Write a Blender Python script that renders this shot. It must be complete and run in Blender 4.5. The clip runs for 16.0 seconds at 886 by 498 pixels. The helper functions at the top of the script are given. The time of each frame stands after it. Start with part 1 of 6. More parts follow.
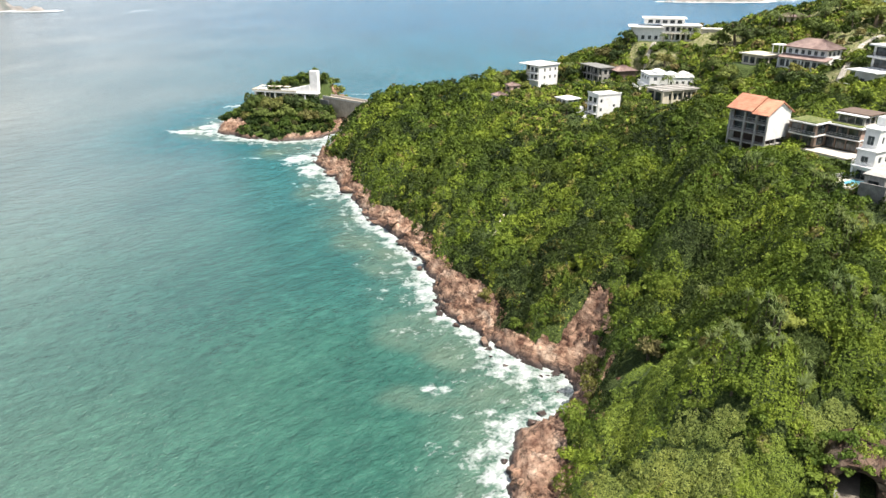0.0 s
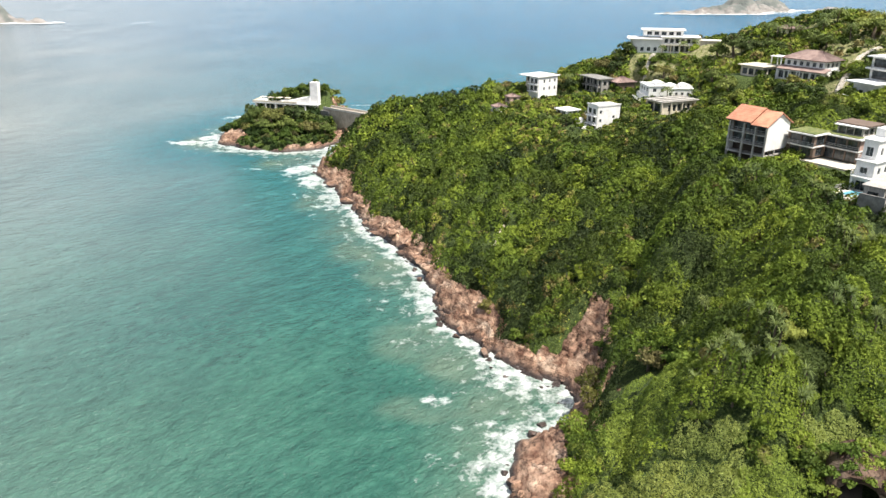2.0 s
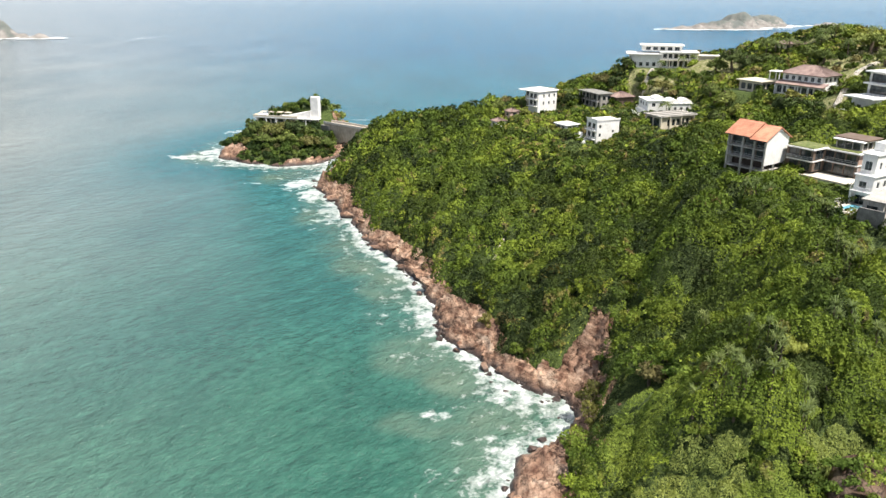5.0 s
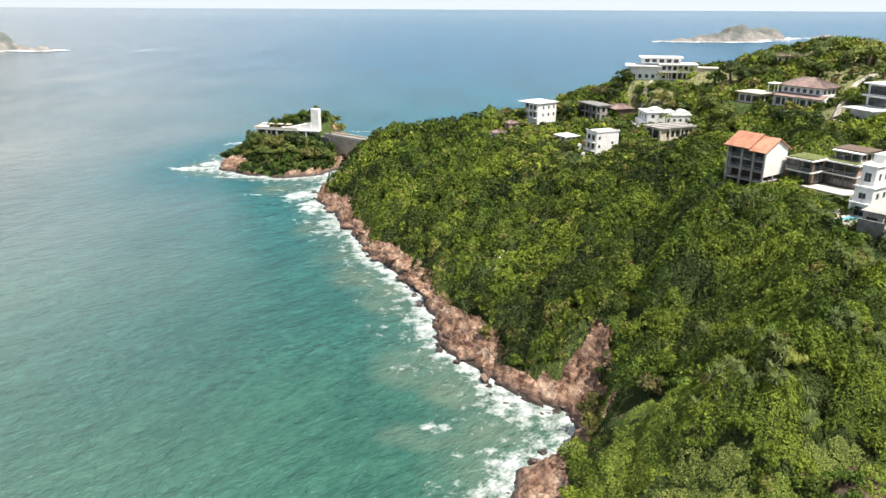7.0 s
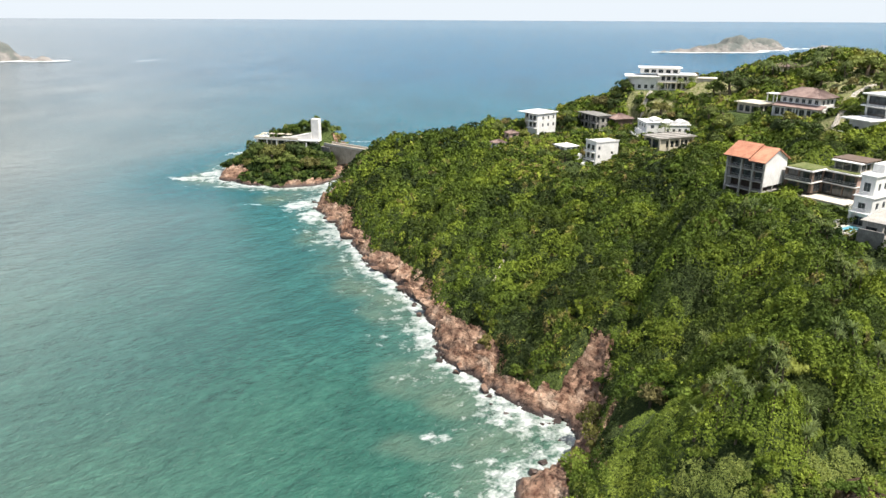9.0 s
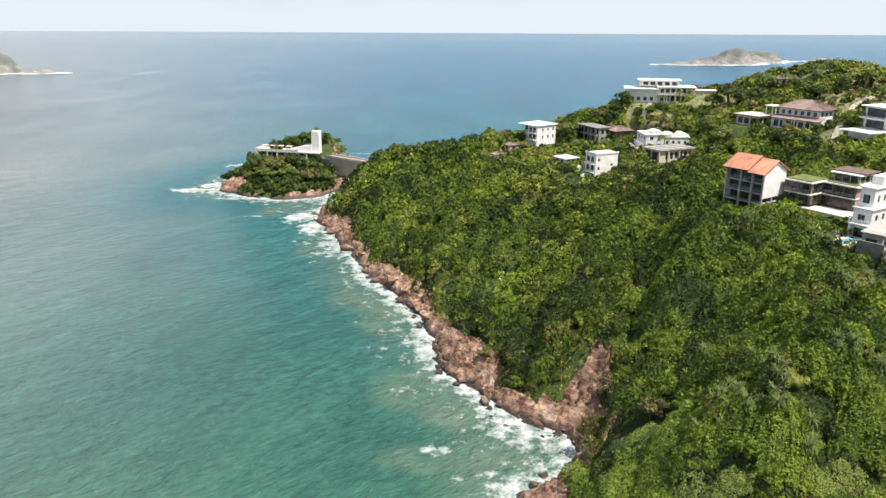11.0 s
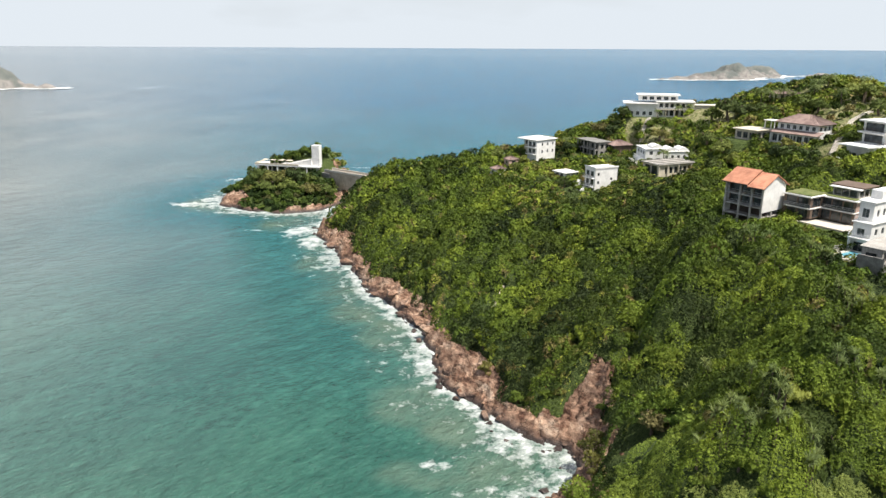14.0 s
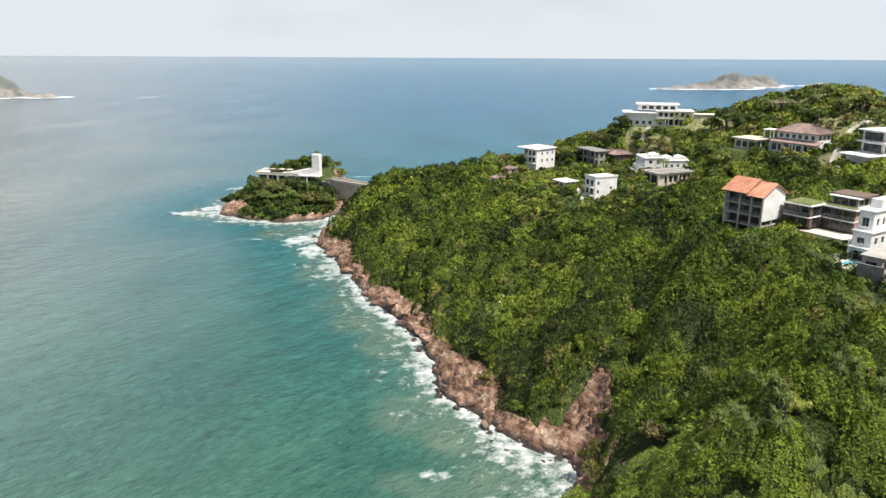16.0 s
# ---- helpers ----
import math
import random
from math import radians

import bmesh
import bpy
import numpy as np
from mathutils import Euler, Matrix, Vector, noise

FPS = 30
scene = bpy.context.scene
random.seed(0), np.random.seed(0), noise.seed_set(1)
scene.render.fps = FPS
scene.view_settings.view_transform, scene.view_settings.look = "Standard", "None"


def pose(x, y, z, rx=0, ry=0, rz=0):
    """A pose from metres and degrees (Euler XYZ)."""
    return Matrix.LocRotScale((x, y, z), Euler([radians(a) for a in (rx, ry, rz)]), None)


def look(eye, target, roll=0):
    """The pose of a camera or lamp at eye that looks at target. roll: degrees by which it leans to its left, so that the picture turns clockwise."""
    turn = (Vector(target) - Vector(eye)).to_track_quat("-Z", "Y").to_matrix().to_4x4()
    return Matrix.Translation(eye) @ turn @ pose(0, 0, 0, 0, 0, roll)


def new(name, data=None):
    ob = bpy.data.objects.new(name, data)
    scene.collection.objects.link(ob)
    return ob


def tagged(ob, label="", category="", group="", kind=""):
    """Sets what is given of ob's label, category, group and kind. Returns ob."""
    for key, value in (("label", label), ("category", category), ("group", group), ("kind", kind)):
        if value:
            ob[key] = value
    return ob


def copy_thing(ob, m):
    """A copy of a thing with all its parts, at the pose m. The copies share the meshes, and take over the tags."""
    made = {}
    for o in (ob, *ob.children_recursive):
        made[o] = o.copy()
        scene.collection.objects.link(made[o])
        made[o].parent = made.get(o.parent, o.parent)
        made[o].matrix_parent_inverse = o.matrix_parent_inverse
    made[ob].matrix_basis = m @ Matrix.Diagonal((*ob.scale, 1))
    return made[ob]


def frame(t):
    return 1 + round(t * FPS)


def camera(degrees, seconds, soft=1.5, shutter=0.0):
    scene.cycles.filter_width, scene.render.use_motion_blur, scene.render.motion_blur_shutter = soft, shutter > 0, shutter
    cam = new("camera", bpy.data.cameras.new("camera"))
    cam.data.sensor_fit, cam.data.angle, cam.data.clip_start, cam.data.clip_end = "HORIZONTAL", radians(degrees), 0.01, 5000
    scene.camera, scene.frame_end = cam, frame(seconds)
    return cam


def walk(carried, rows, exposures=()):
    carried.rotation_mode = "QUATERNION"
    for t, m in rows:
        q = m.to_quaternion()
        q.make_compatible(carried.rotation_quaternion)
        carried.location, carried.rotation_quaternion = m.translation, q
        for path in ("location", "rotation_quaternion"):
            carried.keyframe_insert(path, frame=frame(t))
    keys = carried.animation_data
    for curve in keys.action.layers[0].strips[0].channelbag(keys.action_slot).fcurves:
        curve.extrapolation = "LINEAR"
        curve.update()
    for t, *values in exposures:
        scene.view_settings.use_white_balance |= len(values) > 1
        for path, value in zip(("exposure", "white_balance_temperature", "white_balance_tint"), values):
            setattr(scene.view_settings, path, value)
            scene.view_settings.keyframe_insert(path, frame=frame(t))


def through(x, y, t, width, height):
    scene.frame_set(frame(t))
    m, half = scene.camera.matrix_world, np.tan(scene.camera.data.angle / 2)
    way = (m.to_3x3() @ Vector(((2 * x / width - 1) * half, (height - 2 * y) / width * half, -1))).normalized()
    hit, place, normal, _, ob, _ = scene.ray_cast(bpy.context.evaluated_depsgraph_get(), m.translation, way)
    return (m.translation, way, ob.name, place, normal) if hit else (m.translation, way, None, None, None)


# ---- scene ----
# ---- camera: it hovers and slowly tilts up ----
SEA_LEVEL, EYE = 0.0, 80.0
cam = camera(63.57, 16.0)
TILTS = [
    (0.0, -22.36), (0.5, -22.15), (1.0, -21.93), (1.5, -21.71), (2.0, -21.5), (2.5, -21.29), (3.0, -21.07),
    (3.5, -20.87), (4.0, -20.74), (6.5, -19.676), (7.0, -19.465), (7.5, -19.264), (8.0, -19.13), (8.5, -18.918),
    (9.0, -18.685), (11.5, -17.615), (12.0, -17.507), (12.5, -17.287), (13.0, -17.07), (13.5, -16.84),
    (14.0, -16.625), (14.5, -16.41), (15.0, -16.205), (15.5, -16.0), (16.0, -15.91),
]
walk(cam, [(t, pose(0, 0, EYE, 90 + tilt, 0, 0) @ pose(0, 0, 0, 0, 0, 0.3)) for t, tilt in TILTS],
     exposures=[(0.0, 0.98), (4.0, 0.92), (8.0, 0.82), (12.0, 0.7), (16.0, 0.64)])

# ---- light ----
SUN_TO = Vector((0.40, -0.27, 1.0)).normalized()
sun = new("sun", bpy.data.lights.new("sun", "SUN"))
sun.data.energy, sun.data.angle, sun.data.color = 4.8, radians(0.6), (1.0, 0.95, 0.86)
sun.matrix_world = look((0, 0, 300), Vector((0, 0, 300)) - SUN_TO)
world = bpy.data.worlds.new("sky")
scene.world = world
world.use_nodes = True
wn, wl = world.node_tree.nodes, world.node_tree.links
sky = wn.new("ShaderNodeTexSky")
sky.sky_type, sky.sun_disc = "NISHITA", False
sky.sun_elevation = math.asin(SUN_TO.z)
sky.sun_rotation = math.atan2(SUN_TO.x, SUN_TO.y)
sky.air_density, sky.dust_density, sky.ozone_density = 1.0, 2.5, 1.0
# thin bright cloud and haze over the blue
tc = wn.new("ShaderNodeTexCoord")
sep = wn.new("ShaderNodeSeparateXYZ")
wl.new(tc.outputs["Generated"], sep.inputs[0])
mp = wn.new("ShaderNodeMapping")
mp.inputs["Scale"].default_value = (1.0, 1.0, 3.5)
wl.new(tc.outputs["Generated"], mp.inputs[0])
cl = wn.new("ShaderNodeTexNoise")
cl.inputs["Scale"].default_value, cl.inputs["Detail"].default_value = 2.2, 7
wl.new(mp.outputs[0], cl.inputs["Vector"])
veil = wn.new("ShaderNodeMapRange")
for k, v in enumerate((0.35, 0.75, 0.14, 0.66)):
    veil.inputs[k + 1].default_value = v
wl.new(cl.outputs["Fac"], veil.inputs[0])
haze = wn.new("ShaderNodeMapRange")
for k, v in enumerate((0.0, 0.3, 0.85, 0.0)):
    haze.inputs[k + 1].default_value = v
wl.new(sep.outputs[2], haze.inputs[0])
both = wn.new("ShaderNodeMath")
both.operation, both.use_clamp = "ADD", True
wl.new(veil.outputs[0], both.inputs[0])
wl.new(haze.outputs[0], both.inputs[1])
mixed = wn.new("ShaderNodeMix")
mixed.data_type = "RGBA"
wl.new(both.outputs[0], mixed.inputs[0])
wl.new(sky.outputs[0], mixed.inputs[6])
mixed.inputs[7].default_value = (5.1, 5.5, 5.9, 1)
wl.new(mixed.outputs[2], wn["Background"].inputs[0])
wn["Background"].inputs[1].default_value = 0.097

# ---- materials ----
class Mat:
    """A short way to write node materials."""

    def __init__(self, name, rough=0.6, spec=0.4):
        self.m = bpy.data.materials.new(name)
        self.m.use_nodes = True
        self.n, self.l = self.m.node_tree.nodes, self.m.node_tree.links
        self.b = self.n["Principled BSDF"]
        self.b.inputs["Roughness"].default_value = rough
        self.b.inputs["Specular IOR Level"].default_value = spec
        self.coord = self.n.new("ShaderNodeNewGeometry").outputs["Position"]

    def noise(self, scale, detail=4.0, stretch=None, rough=0.55, coord=None):
        t = self.n.new("ShaderNodeTexNoise")
        t.inputs["Scale"].default_value, t.inputs["Detail"].default_value = scale, detail
        t.inputs["Roughness"].default_value = rough
        src = coord or self.coord
        if stretch:
            if len(stretch) > 3:
                w = self.n.new("ShaderNodeMapping")
                w.inputs["Rotation"].default_value = (0, 0, stretch[3])
                self.l.new(src, w.inputs[0])
                src = w.outputs[0]
            v = self.n.new("ShaderNodeMapping")
            v.inputs["Scale"].default_value = stretch[:3]
            self.l.new(src, v.inputs[0])
            src = v.outputs[0]
        self.l.new(src, t.inputs["Vector"])
        return t.outputs["Fac"]

    def ramp(self, fac, *stops):
        r = self.n.new("ShaderNodeValToRGB")
        e = r.color_ramp.elements
        while len(e) < len(stops):
            e.new(0.5)
        for el, (p, c) in zip(e, stops):
            el.position, el.color = p, (*c, 1) if isinstance(c, tuple) else (c, c, c, 1)
        self.l.new(fac, r.inputs[0])
        return r.outputs[0]

    def mix(self, fac, a, b, how="MIX"):
        x = self.n.new("ShaderNodeMix")
        x.data_type, x.blend_type = "RGBA", how
        for sock, v in ((x.inputs[0], fac), (x.inputs[6], a), (x.inputs[7], b)):
            if isinstance(v, (int, float)):
                sock.default_value = v if sock == x.inputs[0] else (v, v, v, 1)
            elif isinstance(v, tuple):
                sock.default_value = (*v, 1)
            else:
                self.l.new(v, sock)
        return x.outputs[2]

    def math(self, op, a, b=0.0, clamp=False):
        x = self.n.new("ShaderNodeMath")
        x.operation, x.use_clamp = op, clamp
        for sock, v in zip(x.inputs, (a, b)):
            if isinstance(v, (int, float)):
                sock.default_value = v
            else:
                self.l.new(v, sock)
        return x.outputs[0]

    def attr(self, name):
        a = self.n.new("ShaderNodeAttribute")
        a.attribute_name = name
        return a.outputs["Fac"]

    def color(self, c):
        if isinstance(c, tuple):
            self.b.inputs["Base Color"].default_value = (*c, 1)
        else:
            self.l.new(c, self.b.inputs["Base Color"])
        return self

    def rough(self, r):
        self.l.new(r, self.b.inputs["Roughness"])
        return self

    def bump(self, height, strength=0.4, distance=0.05):
        x = self.n.new("ShaderNodeBump")
        x.inputs["Strength"].default_value, x.inputs["Distance"].default_value = strength, distance
        self.l.new(height, x.inputs["Height"])
        self.l.new(x.outputs[0], self.b.inputs["Normal"])
        return self


def plain(name, c, rough=0.7, wear=0.18, scale=0.6, spec=0.35, relief=0.02):
    """Painted or mineral surface: colour with stains at two scales and a fine grain."""
    m = Mat(name, rough, spec)
    big = m.ramp(m.noise(scale, 5), (0.3, tuple(v * (1 - wear) for v in c)), (0.7, c))
    fine = m.ramp(m.noise(scale * 9, 3, (1, 1, 0.25)), (0.35, 1 - wear * 0.8), (0.6, 1.0))
    m.color(m.mix(1.0, big, fine, "MULTIPLY"))
    m.bump(m.noise(scale * 20, 3), 0.3, relief)
    return m.m


def foliage(name, dark, mid, light, dry=(0.13, 0.115, 0.045), through=0.3, vary=1.0):
    """Leaves: each leaf clump differs a little, each tree differs more, some are dry."""
    m = Mat(name, 0.7, 0.12)
    isl = m.n.new("ShaderNodeNewGeometry").outputs["Random Per Island"]
    obj = m.n.new("ShaderNodeObjectInfo").outputs["Random"]
    tree = m.math("ADD", m.math("MULTIPLY", obj, m.attr("own")), m.attr("tree"))
    c = m.ramp(tree, (0.0, dark), (0.4, mid), (0.86, light), (0.97, dry))
    leaf = m.ramp(isl, (0.0, 1 - 0.3 * vary), (0.55, 1.0), (1.0, 1 + 0.3 * vary))
    c = m.mix(1.0, c, leaf, "MULTIPLY")
    patch = m.ramp(m.noise(0.05, 4), (0.32, (0.8, 0.88, 0.85)), (0.66, (1.18, 1.12, 1.0)))
    c = m.mix(1.0, c, patch, "MULTIPLY")
    m.color(c)
    tr = m.n.new("ShaderNodeBsdfTranslucent")
    m.l.new(m.mix(1.0, c, (1.15, 1.15, 0.65), "MULTIPLY"), tr.inputs[0])
    mx = m.n.new("ShaderNodeMixShader")
    mx.inputs[0].default_value = through
    m.l.new(m.b.outputs[0], mx.inputs[1])
    m.l.new(tr.outputs[0], mx.inputs[2])
    m.l.new(mx.outputs[0], m.n["Material Output"].inputs[0])
    return m.m


M_LEAF = foliage("leaves", (0.022, 0.033, 0.011), (0.083, 0.12, 0.018), (0.185, 0.232, 0.03), (0.15, 0.12, 0.05), 0.1, 0.7)
M_BROAD = foliage("broad_leaves", (0.036, 0.052, 0.02), (0.086, 0.115, 0.032), (0.165, 0.19, 0.05), (0.12, 0.1, 0.04), 0.14)
M_LEAF_DARK = foliage("dark_leaves", (0.022, 0.042, 0.016), (0.036, 0.062, 0.018), (0.055, 0.085, 0.02), (0.05, 0.05, 0.02))
M_LEAF_ISLE = foliage("islet_leaves", (0.026, 0.046, 0.016), (0.05, 0.08, 0.018), (0.105, 0.145, 0.028), (0.085, 0.085, 0.035))
M_FROND = foliage("fronds", (0.15, 0.185, 0.07), (0.22, 0.25, 0.1), (0.31, 0.33, 0.16), (0.33, 0.28, 0.16))
M_SHRUB = foliage("shrub_leaves", (0.08, 0.125, 0.026), (0.14, 0.195, 0.036), (0.235, 0.285, 0.055), (0.18, 0.16, 0.06), 0.3, 0.5)
M_BARK = plain("bark", (0.16, 0.12, 0.085), 0.9, 0.4, 2.0)

m = Mat("hillside_soil", 0.95, 0.2)
g = m.ramp(m.noise(3.0, 7, None, 0.75), (0.36, (0.015, 0.024, 0.01)), (0.5, (0.05, 0.075, 0.02)), (0.64, (0.12, 0.15, 0.04)))
m.color(m.mix(m.attr("meadow"), g, m.ramp(m.noise(0.8, 6), (0.3, (0.11, 0.135, 0.045)), (0.5, (0.2, 0.2, 0.085)), (0.7, (0.36, 0.3, 0.19)))))
m.bump(m.noise(1.5, 7, None, 0.7), 1.0, 0.8)
M_SOIL = m.m


def rock_mat(name, tint=1.0):
    m = Mat(name, 0.85, 0.3)
    base = m.ramp(m.noise(0.17, 7, (1, 1, 1.4), 0.6), (0.3, (0.15, 0.09, 0.065)), (0.42, (0.29, 0.18, 0.125)), (0.5, (0.38, 0.25, 0.175)), (0.57, (0.45, 0.32, 0.235)), (0.66, (0.55, 0.43, 0.33)))
    bands = m.ramp(m.noise(0.5, 7, (1.0, 0.45, 2.0, 0.5), 0.65), (0.36, (0.35, 0.25, 0.22)), (0.5, (0.9, 0.85, 0.82)), (0.68, (1.35, 1.3, 1.25)))
    c = m.mix(1.0, base, bands, "MULTIPLY")
    crack = None
    for size, stretch, wide, dark in ((0.22, (1.0, 0.4, 1.5, 0.6), 0.016, 0.25), (0.55, (0.5, 1.0, 1.2, 0.3), 0.012, 0.5), (0.9, (1.0, 0.3, 1.4, 0.75), 0.014, 0.55)):
        seam = m.math("ABSOLUTE", m.math("SUBTRACT", m.noise(size, 4, stretch, 0.6), 0.5))
        line = m.ramp(seam, (0.0, dark), (wide, 0.9), (wide * 2.2, 1.0))
        crack = line if crack is None else m.mix(1.0, crack, line, "MULTIPLY")
    strata = m.noise(1.0, 5, (1.2, 0.25, 2.2, 0.6), 0.6)
    crack = m.mix(1.0, crack, m.ramp(strata, (0.32, 0.78), (0.4, 0.97), (0.6, 1.0), (0.7, 1.03)), "MULTIPLY")
    c = m.mix(1.0, c, crack, "MULTIPLY")
    z = m.n.new("ShaderNodeSeparateXYZ")
    m.l.new(m.coord, z.inputs[0])
    wetness = m.math("MULTIPLY", m.math("SUBTRACT", 2.7, m.math("ADD", z.outputs[2], m.math("MULTIPLY", m.noise(0.4, 3), 1.6))), 0.8, True)
    c = m.mix(wetness, c, (0.055, 0.04, 0.035))
    m.color(m.mix(1.0, c, (tint, tint, tint), "MULTIPLY"))
    m.rough(m.math("SUBTRACT", 0.88, m.math("MULTIPLY", wetness, 0.5)))
    h = m.math("ADD", m.noise(0.9, 8, (1.0, 0.6, 1.4, 0.6)), m.math("MULTIPLY", m.noise(4.0, 5), 0.35))
    m.bump(m.math("ADD", h, m.math("MULTIPLY", crack, 0.8)), 0.7, 0.22)
    return m.m


M_ROCK = rock_mat("shore_rock", 0.9)

# sea: teal water over sand near the coast, deep blue further out, foam where waves break
m = Mat("sea_water", 0.12, 0.25)
m.b.inputs["IOR"].default_value = 1.3
xyz = m.n.new("ShaderNodeSeparateXYZ")
m.l.new(m.coord, xyz.inputs[0])
far = m.math("DIVIDE", m.math("ADD", xyz.outputs[1], m.math("MULTIPLY", m.noise(0.004, 4), 260.0)), 1400.0, True)
deep = m.ramp(far, (0.0, (0.026, 0.089, 0.065)), (0.16, (0.028, 0.094, 0.072)), (0.36, (0.016, 0.104, 0.134)), (0.75, (0.006, 0.085, 0.16)))
murk = m.ramp(m.noise(0.018, 5, (1, 0.5, 1)), (0.35, (0.8, 0.85, 0.85)), (0.65, (1.15, 1.12, 1.08)))
c = m.mix(1.0, deep, murk, "MULTIPLY")
# light and dark sides of the waves, painted into the colour
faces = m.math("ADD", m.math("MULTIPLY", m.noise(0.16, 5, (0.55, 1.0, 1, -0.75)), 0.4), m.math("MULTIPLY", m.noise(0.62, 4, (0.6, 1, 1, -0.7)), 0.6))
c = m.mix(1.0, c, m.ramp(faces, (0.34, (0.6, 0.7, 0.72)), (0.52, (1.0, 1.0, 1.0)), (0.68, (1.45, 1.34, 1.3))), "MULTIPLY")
foam = m.attr("foam")
# glare goes into the base colour as flat grey
c = m.mix(m.math("MULTIPLY", m.attr("glare"), 0.8), c, m.mix(1.0, murk, (0.205, 0.207, 0.205), "MULTIPLY"))
silt = m.math("MULTIPLY", m.attr("shallow"), m.ramp(m.noise(0.07, 5), (0.3, 0.35), (0.65, 1.0)))
c = m.mix(silt, c, (0.095, 0.138, 0.102))
lace = m.math("ADD", m.math("MULTIPLY", m.noise(0.28, 6, (1, 1, 1), 0.62), 1.3), m.math("SUBTRACT", m.math("MULTIPLY", m.noise(1.3, 4), 0.4), 0.35))
cover = m.ramp(m.math("ADD", foam, m.math("SUBTRACT", lace, 0.5)), (0.36, 0.0), (0.55, 0.4), (0.82, 1.0))
c = m.mix(cover, c, (0.64, 0.65, 0.64))
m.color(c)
m.rough(m.math("ADD", 0.19, m.math("MULTIPLY", cover, 0.6)))
swell = m.math("ADD", m.noise(0.10, 4, (0.55, 1.0, 1, -0.75)), m.math("MULTIPLY", m.noise(0.42, 5, (0.7, 1, 1, -0.7)), 0.5))
swell = m.math("ADD", swell, m.math("MULTIPLY", m.noise(1.5, 3, (0.6, 1, 1, -0.7)), 0.22))
m.bump(swell, 1.0, 2.9)
calm = m.n["Bump"]
m.l.new(m.math("SUBTRACT", 1.0, m.math("MULTIPLY", m.math("DIVIDE", m.math("SUBTRACT", xyz.outputs[1], 900.0), 2600.0, True), 0.85)), calm.inputs["Strength"])
M_SEA = m.m

M_WHITE = plain("white_render", (0.83, 0.81, 0.78), 0.7, 0.2, 0.5)
M_CREAM = plain("cream_render", (0.6, 0.53, 0.42), 0.75, 0.2, 0.5)
M_PINK = plain("pink_render", (0.52, 0.36, 0.30), 0.75, 0.2, 0.5)
M_CONCRETE = plain("weathered_concrete", (0.46, 0.43, 0.39), 0.85, 0.4, 0.35)
M_BROWN = plain("brown_cladding", (0.17, 0.12, 0.09), 0.7, 0.3, 0.8)
M_DARKWOOD = plain("dark_timber", (0.07, 0.05, 0.04), 0.75, 0.35, 1.2)
M_PAVE = plain("pale_paving", (0.6, 0.55, 0.48), 0.8, 0.2, 0.7)
M_BRIDGE = plain("stained_bridge_concrete", (0.5, 0.42, 0.33), 0.85, 0.35, 0.3)
M_GRASS = foliage("pale_grass", (0.13, 0.17, 0.05), (0.19, 0.235, 0.07), (0.28, 0.315, 0.095), (0.28, 0.24, 0.12), 0.4, 0.5)
M_FEATHER = foliage("feathery_leaves", (0.10, 0.10, 0.03), (0.14, 0.13, 0.04), (0.18, 0.17, 0.05), (0.2, 0.15, 0.07))
M_ASPHALT = plain("dusty_asphalt", (0.18, 0.15, 0.12), 0.9, 0.4, 0.7)
M_STONE = plain("grey_stone_wall", (0.27, 0.26, 0.24), 0.9, 0.4, 0.9)
M_METAL = plain("grey_metal", (0.3, 0.3, 0.3), 0.45, 0.2, 1.0, 0.5)
m = Mat("window_glass", 0.06, 0.6)
m.color(m.ramp(m.noise(0.8, 2), (0.35, (0.015, 0.02, 0.022)), (0.65, (0.06, 0.07, 0.075))))
M_GLASS = m.m
m = Mat("pool_water", 0.05, 0.5)
m.color(m.ramp(m.noise(0.7, 3), (0.3, (0.1, 0.3, 0.38)), (0.7, (0.16, 0.38, 0.45)))).bump(m.noise(3, 2), 0.2, 0.05)
M_POOL = m.m


def tile_mat(name, c):
    m = Mat(name, 0.8, 0.25)
    obj = m.n.new("ShaderNodeObjectInfo").outputs["Random"]
    a = m.ramp(obj, (0.0, tuple(v * 0.75 for v in c)), (1.0, tuple(v * 1.2 for v in c)))
    st = m.ramp(m.noise(0.5, 6), (0.3, (0.6, 0.55, 0.55)), (0.6, (1.0, 1.0, 1.0)))
    m.color(m.mix(1.0, a, st, "MULTIPLY")).bump(m.noise(6, 3), 0.3, 0.03)
    return m.m


M_TILE = tile_mat("orange_clay_tile", (0.43, 0.2, 0.125))
M_TILE_BROWN = tile_mat("brown_clay_tile", (0.235, 0.17, 0.15))

# shore rock with the portal's shade put into its tint
M_SHADEROCK = rock_mat("rock_in_painted_shade", 0.28)
m = Mat("lawn", 0.9, 0.2)
m.color(m.ramp(m.noise(1.2, 6), (0.3, (0.06, 0.085, 0.025)), (0.52, (0.12, 0.14, 0.045)), (0.72, (0.25, 0.22, 0.12)))).bump(m.noise(9, 4), 0.6, 0.1)
M_LAWN = m.m
m = Mat("surf_foam", 0.8, 0.2)
m.color(m.ramp(m.noise(0.08, 6), (0.35, (0.45, 0.55, 0.58)), (0.55, (0.82, 0.83, 0.83)))).bump(m.noise(0.4, 4), 0.5, 0.6)
M_FOAM = m.m

